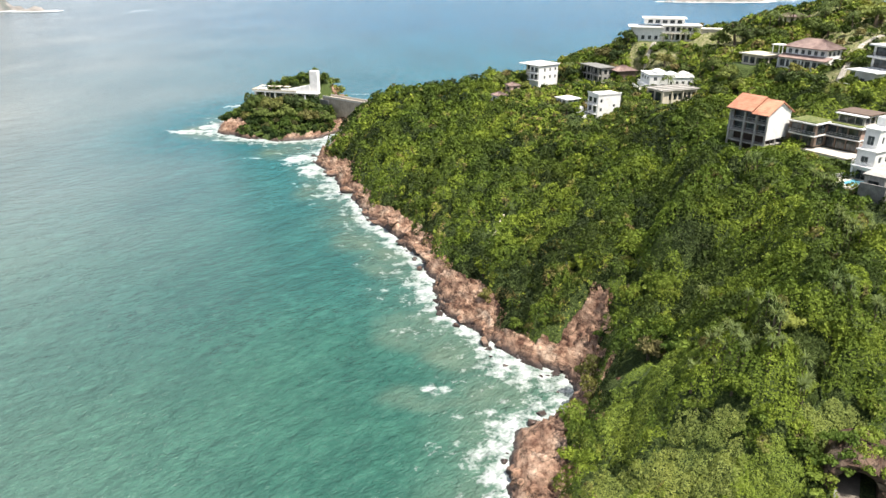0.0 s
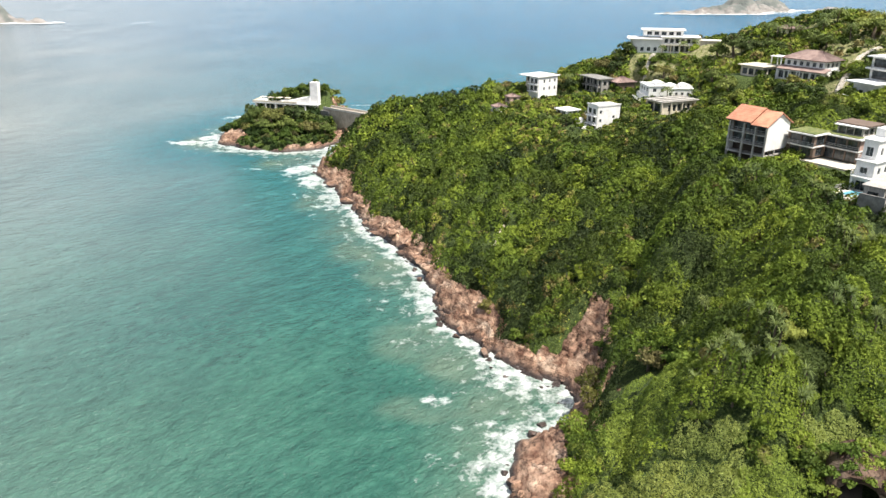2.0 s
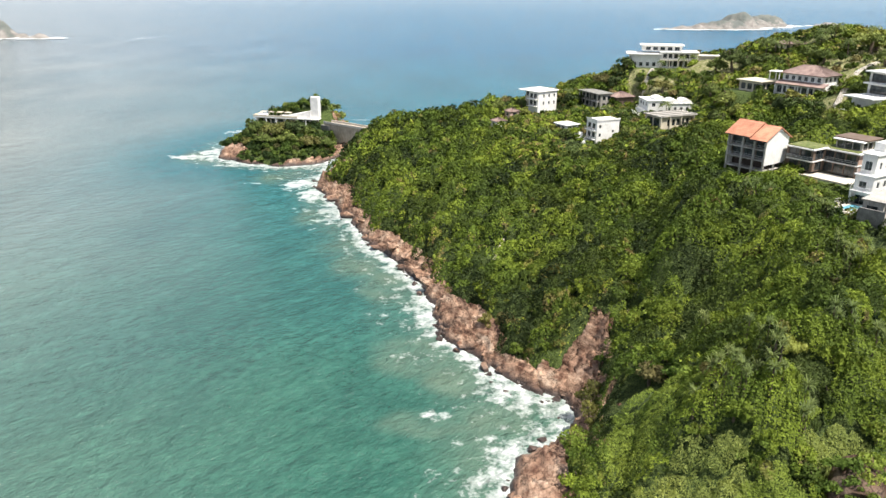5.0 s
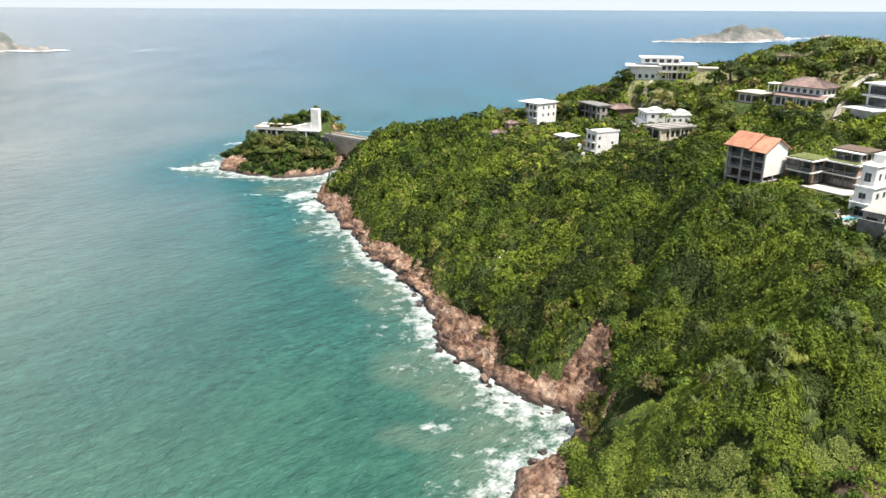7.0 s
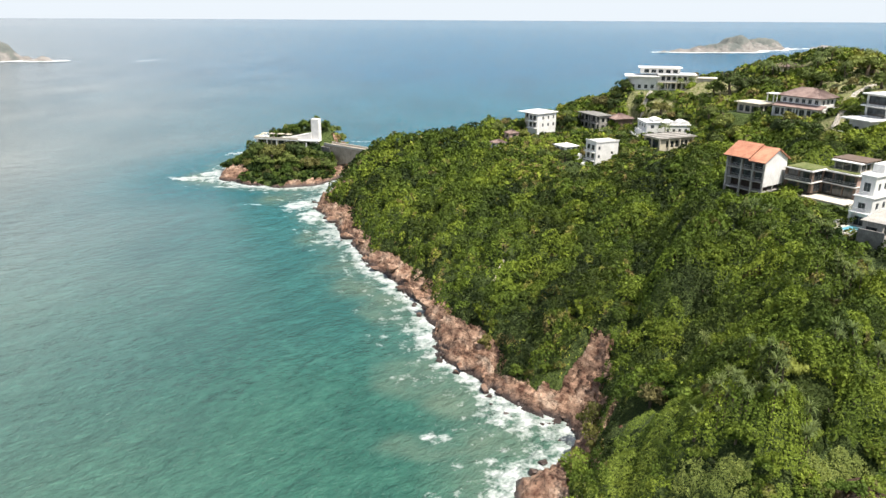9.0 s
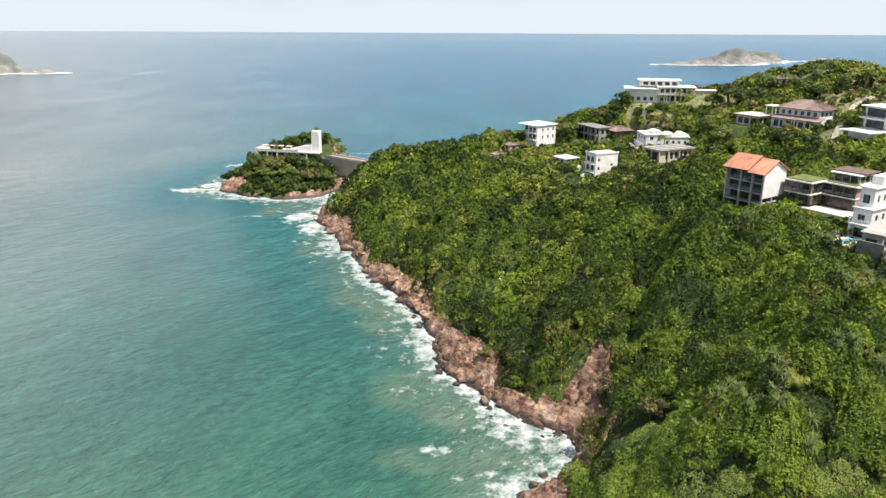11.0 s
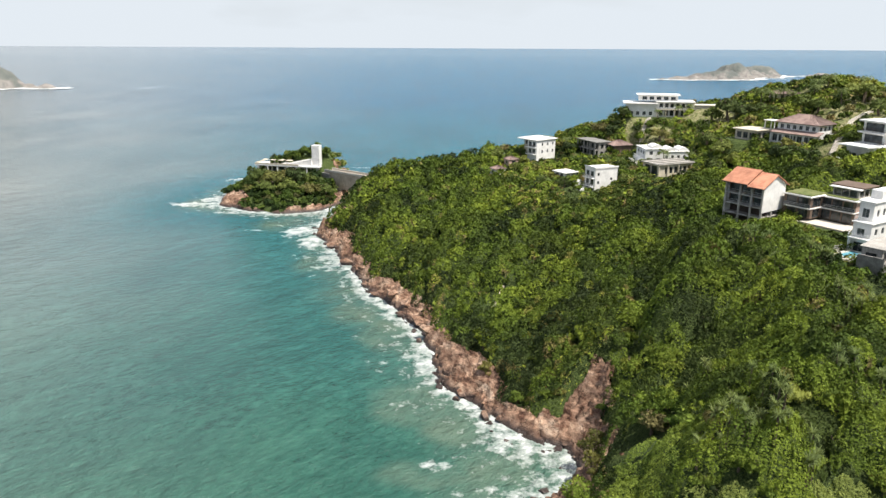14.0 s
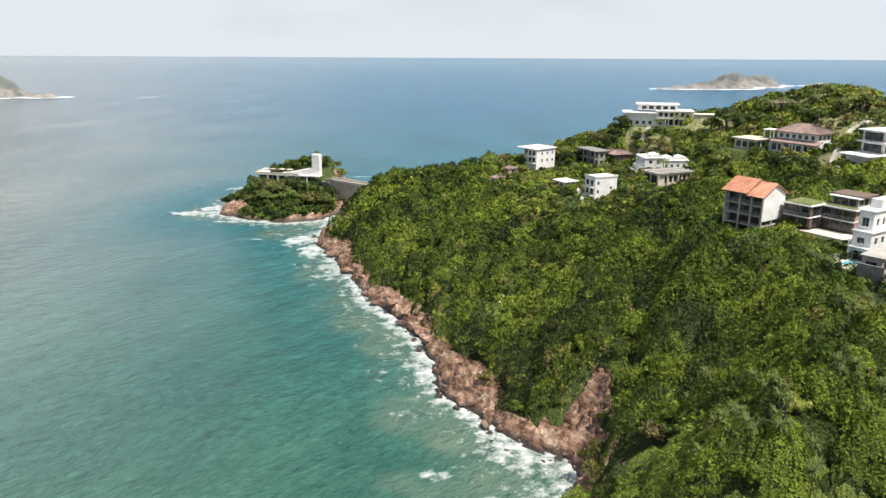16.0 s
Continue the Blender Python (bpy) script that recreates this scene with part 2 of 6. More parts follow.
# ---- small builders ----
def mesh_from(name, verts, faces, mat, smooth=False):
    """A mesh from arrays of places and of equal-sided faces."""
    verts, faces = np.asarray(verts, np.float32), np.asarray(faces, np.int32)
    me = bpy.data.meshes.new(name)
    me.vertices.add(len(verts))
    me.vertices.foreach_set("co", verts.ravel())
    k = faces.shape[1]
    me.loops.add(faces.size)
    me.loops.foreach_set("vertex_index", faces.ravel())
    me.polygons.add(len(faces))
    me.polygons.foreach_set("loop_start", np.arange(0, faces.size, k, dtype=np.int32))
    if smooth:
        me.polygons.foreach_set("use_smooth", np.ones(len(faces), bool))
    me.materials.append(mat)
    me.update(calc_edges=True)
    return me


def set_attr(me, name, values):
    a = me.attributes.new(name, "FLOAT", "POINT")
    a.data.foreach_set("value", np.asarray(values, np.float32))


def part(name, bm, material, parent, label=""):
    """Links a bmesh as one mesh object under a thing or under a part."""
    me = bpy.data.meshes.new(name)
    bm.to_mesh(me)
    bm.free()
    me.materials.append(material)
    ob = new(name, me)
    ob.parent = parent
    if label:
        ob["label"] = label
    return ob


def boxes(*spans, bevel=0.0):
    """A bmesh of boxes, each (x0, x1, y0, y1, z0, z1)."""
    bm = bmesh.new()
    for x0, x1, y0, y1, z0, z1 in spans:
        m = Matrix.Translation(((x0 + x1) / 2, (y0 + y1) / 2, (z0 + z1) / 2)) @ Matrix.Diagonal((abs(x1 - x0), abs(y1 - y0), abs(z1 - z0), 1))
        bmesh.ops.create_cube(bm, size=1, matrix=m)
    if bevel:
        bmesh.ops.bevel(bm, geom=bm.edges[:], offset=bevel, segments=1, affect="EDGES")
    return bm


def smoothstep(a, b, v):
    t = np.clip((v - a) / (b - a), 0, 1)
    return t * t * (3 - 2 * t)


_r = np.random.RandomState(5)
_LAT = _r.rand(256, 256)


def vnoise(x, y, scale, octaves=4):
    """Smooth value noise about 0..1 for arrays of places."""
    out, amp, tot = 0, 1.0, 0
    for o in range(octaves):
        u, v = x * scale + 17.3 * o, y * scale + 9.1 * o
        i, j = np.floor(u).astype(int), np.floor(v).astype(int)
        fu, fv = u - i, v - j
        fu, fv = fu * fu * (3 - 2 * fu), fv * fv * (3 - 2 * fv)
        q = lambda a, b: _LAT[a % 256, b % 256]
        n = (q(i, j) * (1 - fu) + q(i + 1, j) * fu) * (1 - fv) + (q(i, j + 1) * (1 - fu) + q(i + 1, j + 1) * fu) * fv
        out, tot = out + amp * n, tot + amp
        amp, scale = amp * 0.5, scale * 2
    return out / tot


# ---- the lie of the land ----
COAST = [
    (140, -260), (95, -60), (60, 5), (30, 40), (14, 72), (11.6, 90.6), (10.4, 99.1), (12.1, 107.7), (21.6, 113), (25.6, 120.6),
    (26, 126.2), (18.4, 127.8), (12.9, 132.2), (8.7, 144.5), (2.2, 149.9), (-2.7, 165.1), (-7.1, 187.2), (-16.5, 207.2),
    (-26.9, 222.6), (-39.6, 260.4), (-52.3, 288.1), (-54, 303), (-50, 322), (-43, 343), (-30, 362), (-8, 374), (40, 392), (110, 425), (260, 470),
    (900, 520), (900, -260),
]
ISLET = [(-111, 340), (-113, 352), (-112, 372), (-106, 395), (-92, 410), (-72, 412), (-54, 402), (-46, 385), (-46, 362), (-52, 342), (-60.5, 328.5), (-73.8, 322.5), (-91.2, 328.7)]
# heights fitted to the camera's view: near slope, then crest and back
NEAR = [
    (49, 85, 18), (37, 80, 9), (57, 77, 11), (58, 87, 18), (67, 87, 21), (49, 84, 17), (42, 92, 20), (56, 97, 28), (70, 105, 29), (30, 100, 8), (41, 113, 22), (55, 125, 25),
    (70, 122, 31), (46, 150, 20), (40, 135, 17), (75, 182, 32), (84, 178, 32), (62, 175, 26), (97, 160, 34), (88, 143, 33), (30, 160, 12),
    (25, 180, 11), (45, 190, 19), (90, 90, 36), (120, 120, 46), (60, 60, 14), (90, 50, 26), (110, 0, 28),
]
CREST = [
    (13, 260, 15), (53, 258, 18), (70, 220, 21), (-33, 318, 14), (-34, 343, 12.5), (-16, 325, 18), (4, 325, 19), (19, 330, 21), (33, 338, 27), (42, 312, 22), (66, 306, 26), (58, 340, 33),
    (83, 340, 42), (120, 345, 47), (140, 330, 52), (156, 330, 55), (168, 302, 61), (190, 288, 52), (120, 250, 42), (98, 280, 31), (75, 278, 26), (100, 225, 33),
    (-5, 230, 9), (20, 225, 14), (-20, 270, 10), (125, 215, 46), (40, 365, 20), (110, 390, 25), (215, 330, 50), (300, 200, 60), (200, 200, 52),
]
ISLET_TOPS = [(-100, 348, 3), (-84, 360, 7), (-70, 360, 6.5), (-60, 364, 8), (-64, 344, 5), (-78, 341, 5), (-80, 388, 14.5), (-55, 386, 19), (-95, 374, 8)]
# levelled ground under houses: x, y, radius, height
PADS = [(80, 182, 8, 33), (101, 178, 11, 35.2), (93, 168, 7, 34.9), (99, 152, 9, 34.6), (91, 146, 5, 34.8), (43, 328, 9, 25.6), (66, 322, 8, 28.6), (82, 317, 6, 29.4),
        (90, 290, 12, 30.6), (85, 268, 8, 29.6), (58, 266, 7, 22.4), (49, 279, 5, 26), (100, 340, 14, 44.2), (122, 334, 8, 44.2), (125, 254, 10, 43.8), (112, 268, 8, 43.6),
        (130, 210, 10, 44.4), (143, 309, 9, 54.6), (24, 305, 5, 22.4), (31, 315, 4, 25), (57.5, 80, 4.6, 11.2), (53, 71, 3.4, 10.6), (92, 140, 6, 34.8)]


def shore_distance(x, y, ring):
    """Metres inland of a ring (minus: out at sea)."""
    p = np.array(ring, float)
    q = np.roll(p, -1, axis=0)
    best, inside = np.full(x.shape, 1e9), np.zeros(x.shape, bool)
    for (ax, ay), (bx, by) in zip(p, q):
        ex, ey = bx - ax, by - ay
        t = np.clip(((x - ax) * ex + (y - ay) * ey) / (ex * ex + ey * ey), 0, 1)
        best = np.minimum(best, np.hypot(x - ax - t * ex, y - ay - t * ey))
        inside ^= ((ay > y) != (by > y)) & (x < ex * (y - ay) / (ey if ey else 1e-9) + ax)
    return np.where(inside, best, -best)


def wobbly(x, y):
    """The coast's small ins and outs."""
    return x + 5.0 * (vnoise(x, y, 0.09, 4) - 0.5), y + 5.0 * (vnoise(x + 50, y - 30, 0.09, 4) - 0.5)


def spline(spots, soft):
    """A thin plate laid over control heights."""
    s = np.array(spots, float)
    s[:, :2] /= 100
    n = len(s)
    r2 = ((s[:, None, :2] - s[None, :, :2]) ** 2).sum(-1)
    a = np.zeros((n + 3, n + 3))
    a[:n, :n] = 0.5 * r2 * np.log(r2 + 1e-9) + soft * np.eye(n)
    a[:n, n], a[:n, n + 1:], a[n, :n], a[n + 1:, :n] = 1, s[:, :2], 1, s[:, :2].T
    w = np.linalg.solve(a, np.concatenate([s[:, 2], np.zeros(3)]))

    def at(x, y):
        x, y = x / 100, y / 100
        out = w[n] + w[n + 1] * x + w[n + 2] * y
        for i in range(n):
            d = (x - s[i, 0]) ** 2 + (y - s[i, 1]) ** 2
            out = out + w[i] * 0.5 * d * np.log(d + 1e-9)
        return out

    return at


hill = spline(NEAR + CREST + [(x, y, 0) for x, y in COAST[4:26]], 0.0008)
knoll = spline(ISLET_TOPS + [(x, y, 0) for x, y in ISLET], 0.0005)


# gullies and spurs that run down the slope: plan points, height, half width
FOLDS = [([(72, 214), (58, 180), (51, 165), (45, 150), (39, 140), (35, 136)], -4.0, 4.5), ([(65, 176), (59, 162), (49, 143), (45, 137), (39, 131), (33, 124)], 2.6, 4.0),
         ([(61, 136), (55, 130), (50, 127), (45, 125)], -3.4, 4.0)]


def fold(x, y):
    """What the gullies and spurs add to the height."""
    out = np.zeros(x.shape)
    for line, up, wide in FOLDS:
        best = np.full(x.shape, 1e9)
        for (ax, ay), (bx, by) in zip(line, line[1:]):
            ex, ey = bx - ax, by - ay
            t = np.clip(((x - ax) * ex + (y - ay) * ey) / (ex * ex + ey * ey), 0, 1)
            best = np.minimum(best, np.hypot(x - ax - t * ex, y - ay - t * ey))
        out = out + up * np.exp(-(best / wide) ** 2)
    return out


def ground(x, y):
    """Height of the land, and metres inland."""
    x, y = np.asarray(x, float), np.asarray(y, float)
    wx, wy = wobbly(x, y)
    d1, d2 = shore_distance(wx, wy, COAST), shore_distance(wx, wy, ISLET)
    d = np.maximum(d1, d2)
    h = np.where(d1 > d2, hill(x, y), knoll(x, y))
    lump = (2.4 * (vnoise(x, y, 0.06, 4) - 0.5) + 7.0 * (vnoise(x + 0.4 * y, y - 0.4 * x, 0.026, 2) - 0.5)) * smoothstep(6, 30, d)
    spur = 7.5 * (vnoise(0.25 * (x + 0.5 * y) + 7, y - 0.5 * x, 0.036, 2) - 0.5) * smoothstep(8, 26, d) * smoothstep(285, 240, y)
    lump = lump + spur + fold(x, y) * smoothstep(8, 24, d)
    shelf = np.minimum(1.25 * np.maximum(d, 0), 3.0 + 0.45 * np.maximum(d, 0))
    z = np.where(h < shelf * 0.6, shelf * 0.6, h)
    z = np.minimum(z, np.where(d2 > d1, 1.0, 1.9) * np.clip(d, 0, 1.5) + np.where(d2 > d1, 1.35, 0.72) * np.maximum(d - 1.5, 0)) + lump
    for px, py, pr, pz in PADS:
        z = z + (pz - z) * smoothstep(1.5, 0.8, np.hypot(x - px, y - py) / pr)
    z = np.where(d < 0.6, np.maximum(-4, 0.9 * d - 0.4), z)
    return z, d


def graded(lo, hi, step, ends, growth=1.16):
    """Even steps between lo and hi, then ever longer ones out to the ends."""
    mid = list(np.arange(lo, hi + step / 2, step))
    s, v, left = step, lo, []
    while v > ends[0]:
        s *= growth
        v = max(v - s, ends[0])
        left.append(v)
    s, v, right = step, hi, []
    while v < ends[1]:
        s *= growth
        v = min(v + s, ends[1])
        right.append(v)
    return np.array(left[::-1] + mid + right)


def sheet(name, xs, ys, zs, mat, keep=None):
    nx, ny = len(xs), len(ys)
    X, Y = np.meshgrid(xs, ys)
    i = np.arange(nx * ny).reshape(ny, nx)
    f = np.stack([i[:-1, :-1], i[:-1, 1:], i[1:, 1:], i[1:, :-1]], -1).reshape(-1, 4)
    if keep is not None:
        k = keep.reshape(-1)
        f = f[k[f].any(1)]
    return mesh_from(name, np.stack([X, Y, zs], -1).reshape(-1, 3), f, mat, True)


BARE = [(30.5, 134, 5.6, 5.4), (33.5, 140, 3.2, 4.6), (8.5, 159, 2.6, 7), (16, 101, 7, 9), (-46, 300, 6, 9), (-104, 344, 9, 8), (24, 115, 2, 3)]


def rim_width(x, y):
    """How far inland the bare rock reaches."""
    isle = (y > 312) & (x + 44 < -0.35 * (y - 320))
    r = np.where(isle, 0.3, 5.6 - 1.6 * smoothstep(140, 170, y)) + 7.5 * (vnoise(x, y, 0.07, 3) - 0.42) + 3.5 * (vnoise(x, y, 0.24, 2) - 0.5)
    for cx, cy, rx, ry in BARE:
        r = r + 14 * smoothstep(1.15, 0.7, np.hypot((x - cx) / rx, (y - cy) / ry) + 1.1 * (vnoise(x, y, 0.22, 3) - 0.5))
    return r


# the hillside
xs, ys = graded(-120, 150, 1.5, (-130, 880)), graded(60, 430, 1.5, (-240, 515))
X, Y = np.meshgrid(xs, ys)
Z, D = ground(X, Y)
me = sheet("hillside", xs, ys, Z - 3.0 * smoothstep(2.0, 0.0, D - rim_width(X, Y)), M_SOIL, D > -4)
MEADOWS = [(114, 318, 9, 14), (88, 326, 6, 8), (124, 229, 7, 10), (138, 246, 7, 11), (148, 258, 13, 26), (93, 314, 7, 8), (118, 312, 6, 18), (152, 308, 15, 6), (165, 285, 10, 16)]
mead = np.zeros(X.shape)
for mx, my, rx, ry in MEADOWS:
    mead = np.maximum(mead, smoothstep(1.25, 0.75, np.hypot((X - mx) / rx, (Y - my) / ry) + 0.5 * (vnoise(X, Y, 0.12) - 0.5)))
set_attr(me, "meadow", mead.ravel())
tagged(new("hillside_ground", me), "steep coastal hillside of dark soil and patches of grass", "ground", kind="structure")

# ---- rocks of the shore ----
def cells(x, y, size, seed, stretch=1.0, turn=0.6):
    """Broken blocks: for each place a height, a tilt and how near it is to a crack."""
    c, s = math.cos(turn), math.sin(turn)
    u, v = (c * x + s * y) / size, (-s * x + c * y) / (size * stretch)
    i, j = np.floor(u).astype(int), np.floor(v).astype(int)
    f1, f2 = np.full(u.shape, 9.0), np.full(u.shape, 9.0)
    hh, du, dv = np.zeros(u.shape), np.zeros(u.shape), np.zeros(u.shape)
    for a in (-1, 0, 1):
        for b in (-1, 0, 1):
            r1 = _LAT[(i + a + seed) % 256, (j + b) % 256]
            r2 = _LAT[(i + a) % 256, (j + b + seed * 3 + 70) % 256]
            cu, cv = u - (i + a + r1), v - (j + b + r2)
            d = np.hypot(cu, cv)
            closer = d < f1
            f2 = np.where(closer, f1, np.minimum(f2, d))
            f1 = np.where(closer, d, f1)
            hh = np.where(closer, (r1 * 7.13 + r2 * 3.7) % 1.0, hh)
            du, dv = np.where(closer, cu, du), np.where(closer, cv, dv)
    return hh, du, dv, f2 - f1


def rocky(x, y):
    z, d = ground(x, y)
    qx, qy = x + 2.5 * (vnoise(x, y, 0.15, 3) - 0.5), y + 2.5 * (vnoise(x + 31, y, 0.15, 3) - 0.5)
    h1, u1, v1, e1 = cells(qx, qy, 5.2, 3, 2.9)
    h2, u2, v2, e2 = cells(qx, qy, 1.7, 11, 3.0, 0.55)
    big = (h1 - 0.4) * 1.7 + u1 * (2.6 * h1 + 0.8) + v1 * 2.0 * (h1 - 0.5) - 0.9 * smoothstep(0.09, 0.0, e1)
    a, b = 0.8 * x + 0.6 * y, -0.6 * x + 0.8 * y
    big = big + 1.6 * np.abs(vnoise(a * 0.22, b, 0.3, 2) - 0.5)
    small = (h2 - 0.5) * 0.6 + u2 * 0.9 * h2 + v2 * 0.6 * (h2 - 0.5) - 0.3 * smoothstep(0.1, 0.0, e2)
    # tilted beds: flat treads with steep risers
    dip = 0.42 * a + 0.12 * b + 2.2 * h1
    bed = (z + big + dip) / 1.5
    fr = bed - np.floor(bed)
    big = big + 0.85 * 1.5 * (smoothstep(0.62, 0.95, fr) - fr)
    slab_ = smoothstep(1.2, 0.8, np.hypot((x - 16) / 7, (y - 100) / 9))
    small, big = small * (1 - 0.75 * slab_), big * (1 - 0.55 * slab_)
    fine = 0.22 * (vnoise(x, y, 0.9, 3) - 0.5)
    fade = smoothstep(-3.5, 2.5, d)
    calm = np.where((y > 312) & (x + 44 < -0.35 * (y - 320)), 0.55, 1.0)
    return z + calm * (big + small) * (0.35 + 0.65 * fade) + fine + 0.5 * fade, d


xs, ys = np.arange(-122, 60, 0.4), np.arange(70, 418, 0.4)
X, Y = np.meshgrid(xs, ys)
Z, D = rocky(X, Y)
band = (D > -3.2) & (D < rim_width(X, Y) + 4) & ((Y < 352) | (X < -40))
sink = smoothstep(-0.5, 3.5, D - rim_width(X, Y))
me = sheet("shore_rocks", xs, ys, Z - 2.6 * sink, M_ROCK, band)
bm = bmesh.new()
bm.from_mesh(me)
bmesh.ops.delete(bm, geom=[v for v in bm.verts if not v.link_faces], context="VERTS")
bm.to_mesh(me)
bm.free()
me.set_sharp_from_angle(angle=radians(55))
tagged(new("shore_rocks", me), "reddish brown fractured rock ledges along the waterline", "rock", kind="structure")


def boulder_mesh(seed):
    bm = bmesh.new()
    bmesh.ops.create_icosphere(bm, subdivisions=3, radius=1)
    r = random.Random(seed)
    planes = [(Vector((r.gauss(0, 1), r.gauss(0, 1), r.gauss(0, 1))).normalized(), r.uniform(0.42, 0.78)) for k in range(13)]
    for v in bm.verts:
        for n, d in planes:
            q = v.co.dot(n) - d
            if q > 0:
                v.co -= n * q
        v.co *= 1 + 0.05 * noise.noise(v.co * 2.3 + Vector((seed, 0, 0)))
    me = bpy.data.meshes.new("boulder")
    bm.to_mesh(me)
    bm.free()
    me.materials.append(M_ROCK)
    return me


BOULDERS = [boulder_mesh(k) for k in range(6)]
rr = random.Random(21)
line = COAST[5:22]
for k in range(56):
    i = rr.randrange(len(line) - 1)
    (ax, ay), (bx, by) = line[i], line[i + 1]
    t, off = rr.random(), rr.uniform(-2.2, 1.2)
    n = Vector((by - ay, ax - bx)).normalized()
    x, y = ax + t * (bx - ax) + n.x * off, ay + t * (by - ay) + n.y * off
    z = float(rocky(np.array([x]), np.array([y]))[0][0])
    s = rr.uniform(0.5, 1.3) * (1.5 if rr.random() < 0.12 else 1)
    ob = new("boulder", BOULDERS[k % 6])
    ob.matrix_world = Matrix.LocRotScale((x, y, max(z, -0.35) + 0.25 * s), Euler((rr.uniform(-0.4, 0.4), rr.uniform(-0.4, 0.4), rr.uniform(0, 6))), (s, s * rr.uniform(0.7, 1.2), s * rr.uniform(0.6, 0.9)))
    tagged(ob, "wet brown boulder in the surf below the ledges", "boulder", "boulders along the shore")

# large rounded slabs along the foot of the slope
for k, (x, y, s) in enumerate([(-42.6, 269.0, 2.9), (-34.1, 247.8, 2.9), (-28.2, 235.5, 1.7), (-25.1, 223.8, 1.7), (-20.9, 215.0, 2.8), (-15.3, 209.0, 2.6), (-10.5, 202.5, 2.5), (-11.0, 197.2, 2.0), (-6.7, 190.5, 2.4), (-3.6, 181.0, 2.4)]):
    z = float(rocky(np.array([x]), np.array([y]))[0][0])
    ob = new("slab_rock", BOULDERS[k % 6])
    ob.matrix_world = Matrix.LocRotScale((x, y, max(z, 0.2) + 0.05 * s), Euler((rr.uniform(-0.2, 0.2), rr.uniform(0.1, 0.4), rr.uniform(-0.4, 1.0))), (s * 1.25, s, s * 0.6))
    tagged(ob, "large smooth pinkish brown slab of rock at the waterline", "rock", "slabs along the shore")

# ---- far islands ----
def far_island(name, label, cx, cy, bumps, span, mat, surf=1):
    """Low land out at sea: humps (x, y, rx, ry, height) round a centre."""
    xs, ys = np.arange(-span[0], span[0] + 1, 4.0), np.arange(-span[1], span[1] + 1, 4.0)
    X, Y = np.meshgrid(xs, ys)
    Z = np.full(X.shape, -3.0)
    for bx, by, rx, ry, h in bumps:
        q = np.hypot((X - bx) / rx, (Y - by) / ry) + 0.5 * (vnoise(X + cx, Y + cy, 0.02, 4) - 0.5)
        Z = np.maximum(Z, (h + 3) * smoothstep(1.0, 0.1, q) - 3)
    Z = Z + np.where(Z > -2, 18 * (vnoise(X + cx, Y, 0.06, 4) - 0.5), 0)
    dry = Z > -2.2
    ring = dry.copy()
    for k in range(surf):
        for ax, sh in ((0, 1), (0, -1), (1, 1), (1, -1)):
            ring |= np.roll(ring, sh, ax) & (vnoise(X + cx + 9 * k, Y, 0.05, 2) > 0.18 + 0.10 * k)
    rim_ = np.zeros(X.shape, bool)
    for ax, sh in ((0, 1), (0, -1), (1, 1), (1, -1)):
        rim_ |= np.roll(~dry, sh, ax)
    tagged(new("surf_line", sheet("surf_line", xs + cx, ys + cy, 0.5 + 0.4 * vnoise(X, Y, 0.1, 2), M_FOAM, ring & (~dry | rim_))), "white surf round the foot of a distant island", "water", kind="structure")
    me = sheet(name, xs + cx, ys + cy, Z, mat, Z > -2.9)
    return tagged(new(name, me), label, "island", kind="structure")


m = Mat("hazed_island_rock_and_scrub", 0.9, 0.2)
# scrub and rock are greyed: distance haze is mixed into their colours
gr = m.ramp(m.noise(0.05, 6), (0.3, (0.085, 0.095, 0.09)), (0.55, (0.14, 0.145, 0.13)))
rk = m.ramp(m.noise(0.12, 5), (0.3, (0.13, 0.12, 0.11)), (0.7, (0.27, 0.25, 0.23)))
zz = m.n.new("ShaderNodeSeparateXYZ")
m.l.new(m.coord, zz.inputs[0])
lowness = m.math("SUBTRACT", m.math("MULTIPLY", m.noise(0.05, 5), 62.0), zz.outputs[2])
m.color(m.mix(m.ramp(m.math("DIVIDE", lowness, 40.0), (0.45, 0.0), (0.62, 1.0)), gr, rk)).bump(m.noise(0.2, 5), 0.6, 3.0)
M_ISLE = m.m
far_island("far_island", "distant rocky island, scrub and boulders greyed with painted haze", 590, 1500,
           [(-175, -80, 40, 5, 1), (-105, -75, 80, 22, 7), (-50, -55, 95, 40, 14), (0, 0, 55, 50, 31), (75, 70, 78, 45, 26), (15, 20, 100, 45, 16)], (220, 150), M_ISLE)
far_island("far_headland", "distant headland with a low pale rocky tip", -690, 1110, [(-10, 0, 80, 45, 44), (-110, 10, 120, 60, 60), (70, -5, 62, 16, 5)], (260, 90), M_ISLE)
far_island("far_rocks", "low distant rocks awash with surf", 770, 1560, [(-40, 0, 26, 8, 3), (30, 10, 40, 9, 5)], (120, 50), M_ISLE)

# the sea
xs, ys = graded(-140, 40, 1.3, (-4900, 4900), 1.1), graded(80, 430, 1.3, (-700, 4860), 1.1)
X, Y = np.meshgrid(xs, ys)
wx, wy = wobbly(X, Y)
D = -np.maximum(shore_distance(wx, wy, COAST), shore_distance(wx, wy, ISLET))
reach = 4.0 + 12 * vnoise(X, Y, 0.06, 3) + 22 * vnoise(X * 0.22, Y + 0.2 * X, 0.11, 3) ** 2.2
foam = smoothstep(1.0, -0.25, D / reach) * 0.67
# lines of older foam that trail away from the rocks
trail = smoothstep(26, 4, D) * smoothstep(0.55, 0.75, vnoise(X * 0.6 + Y * 0.5, Y * 0.9 - X * 0.4, 0.11, 4)) * 0.42
foam = np.maximum(foam, trail)
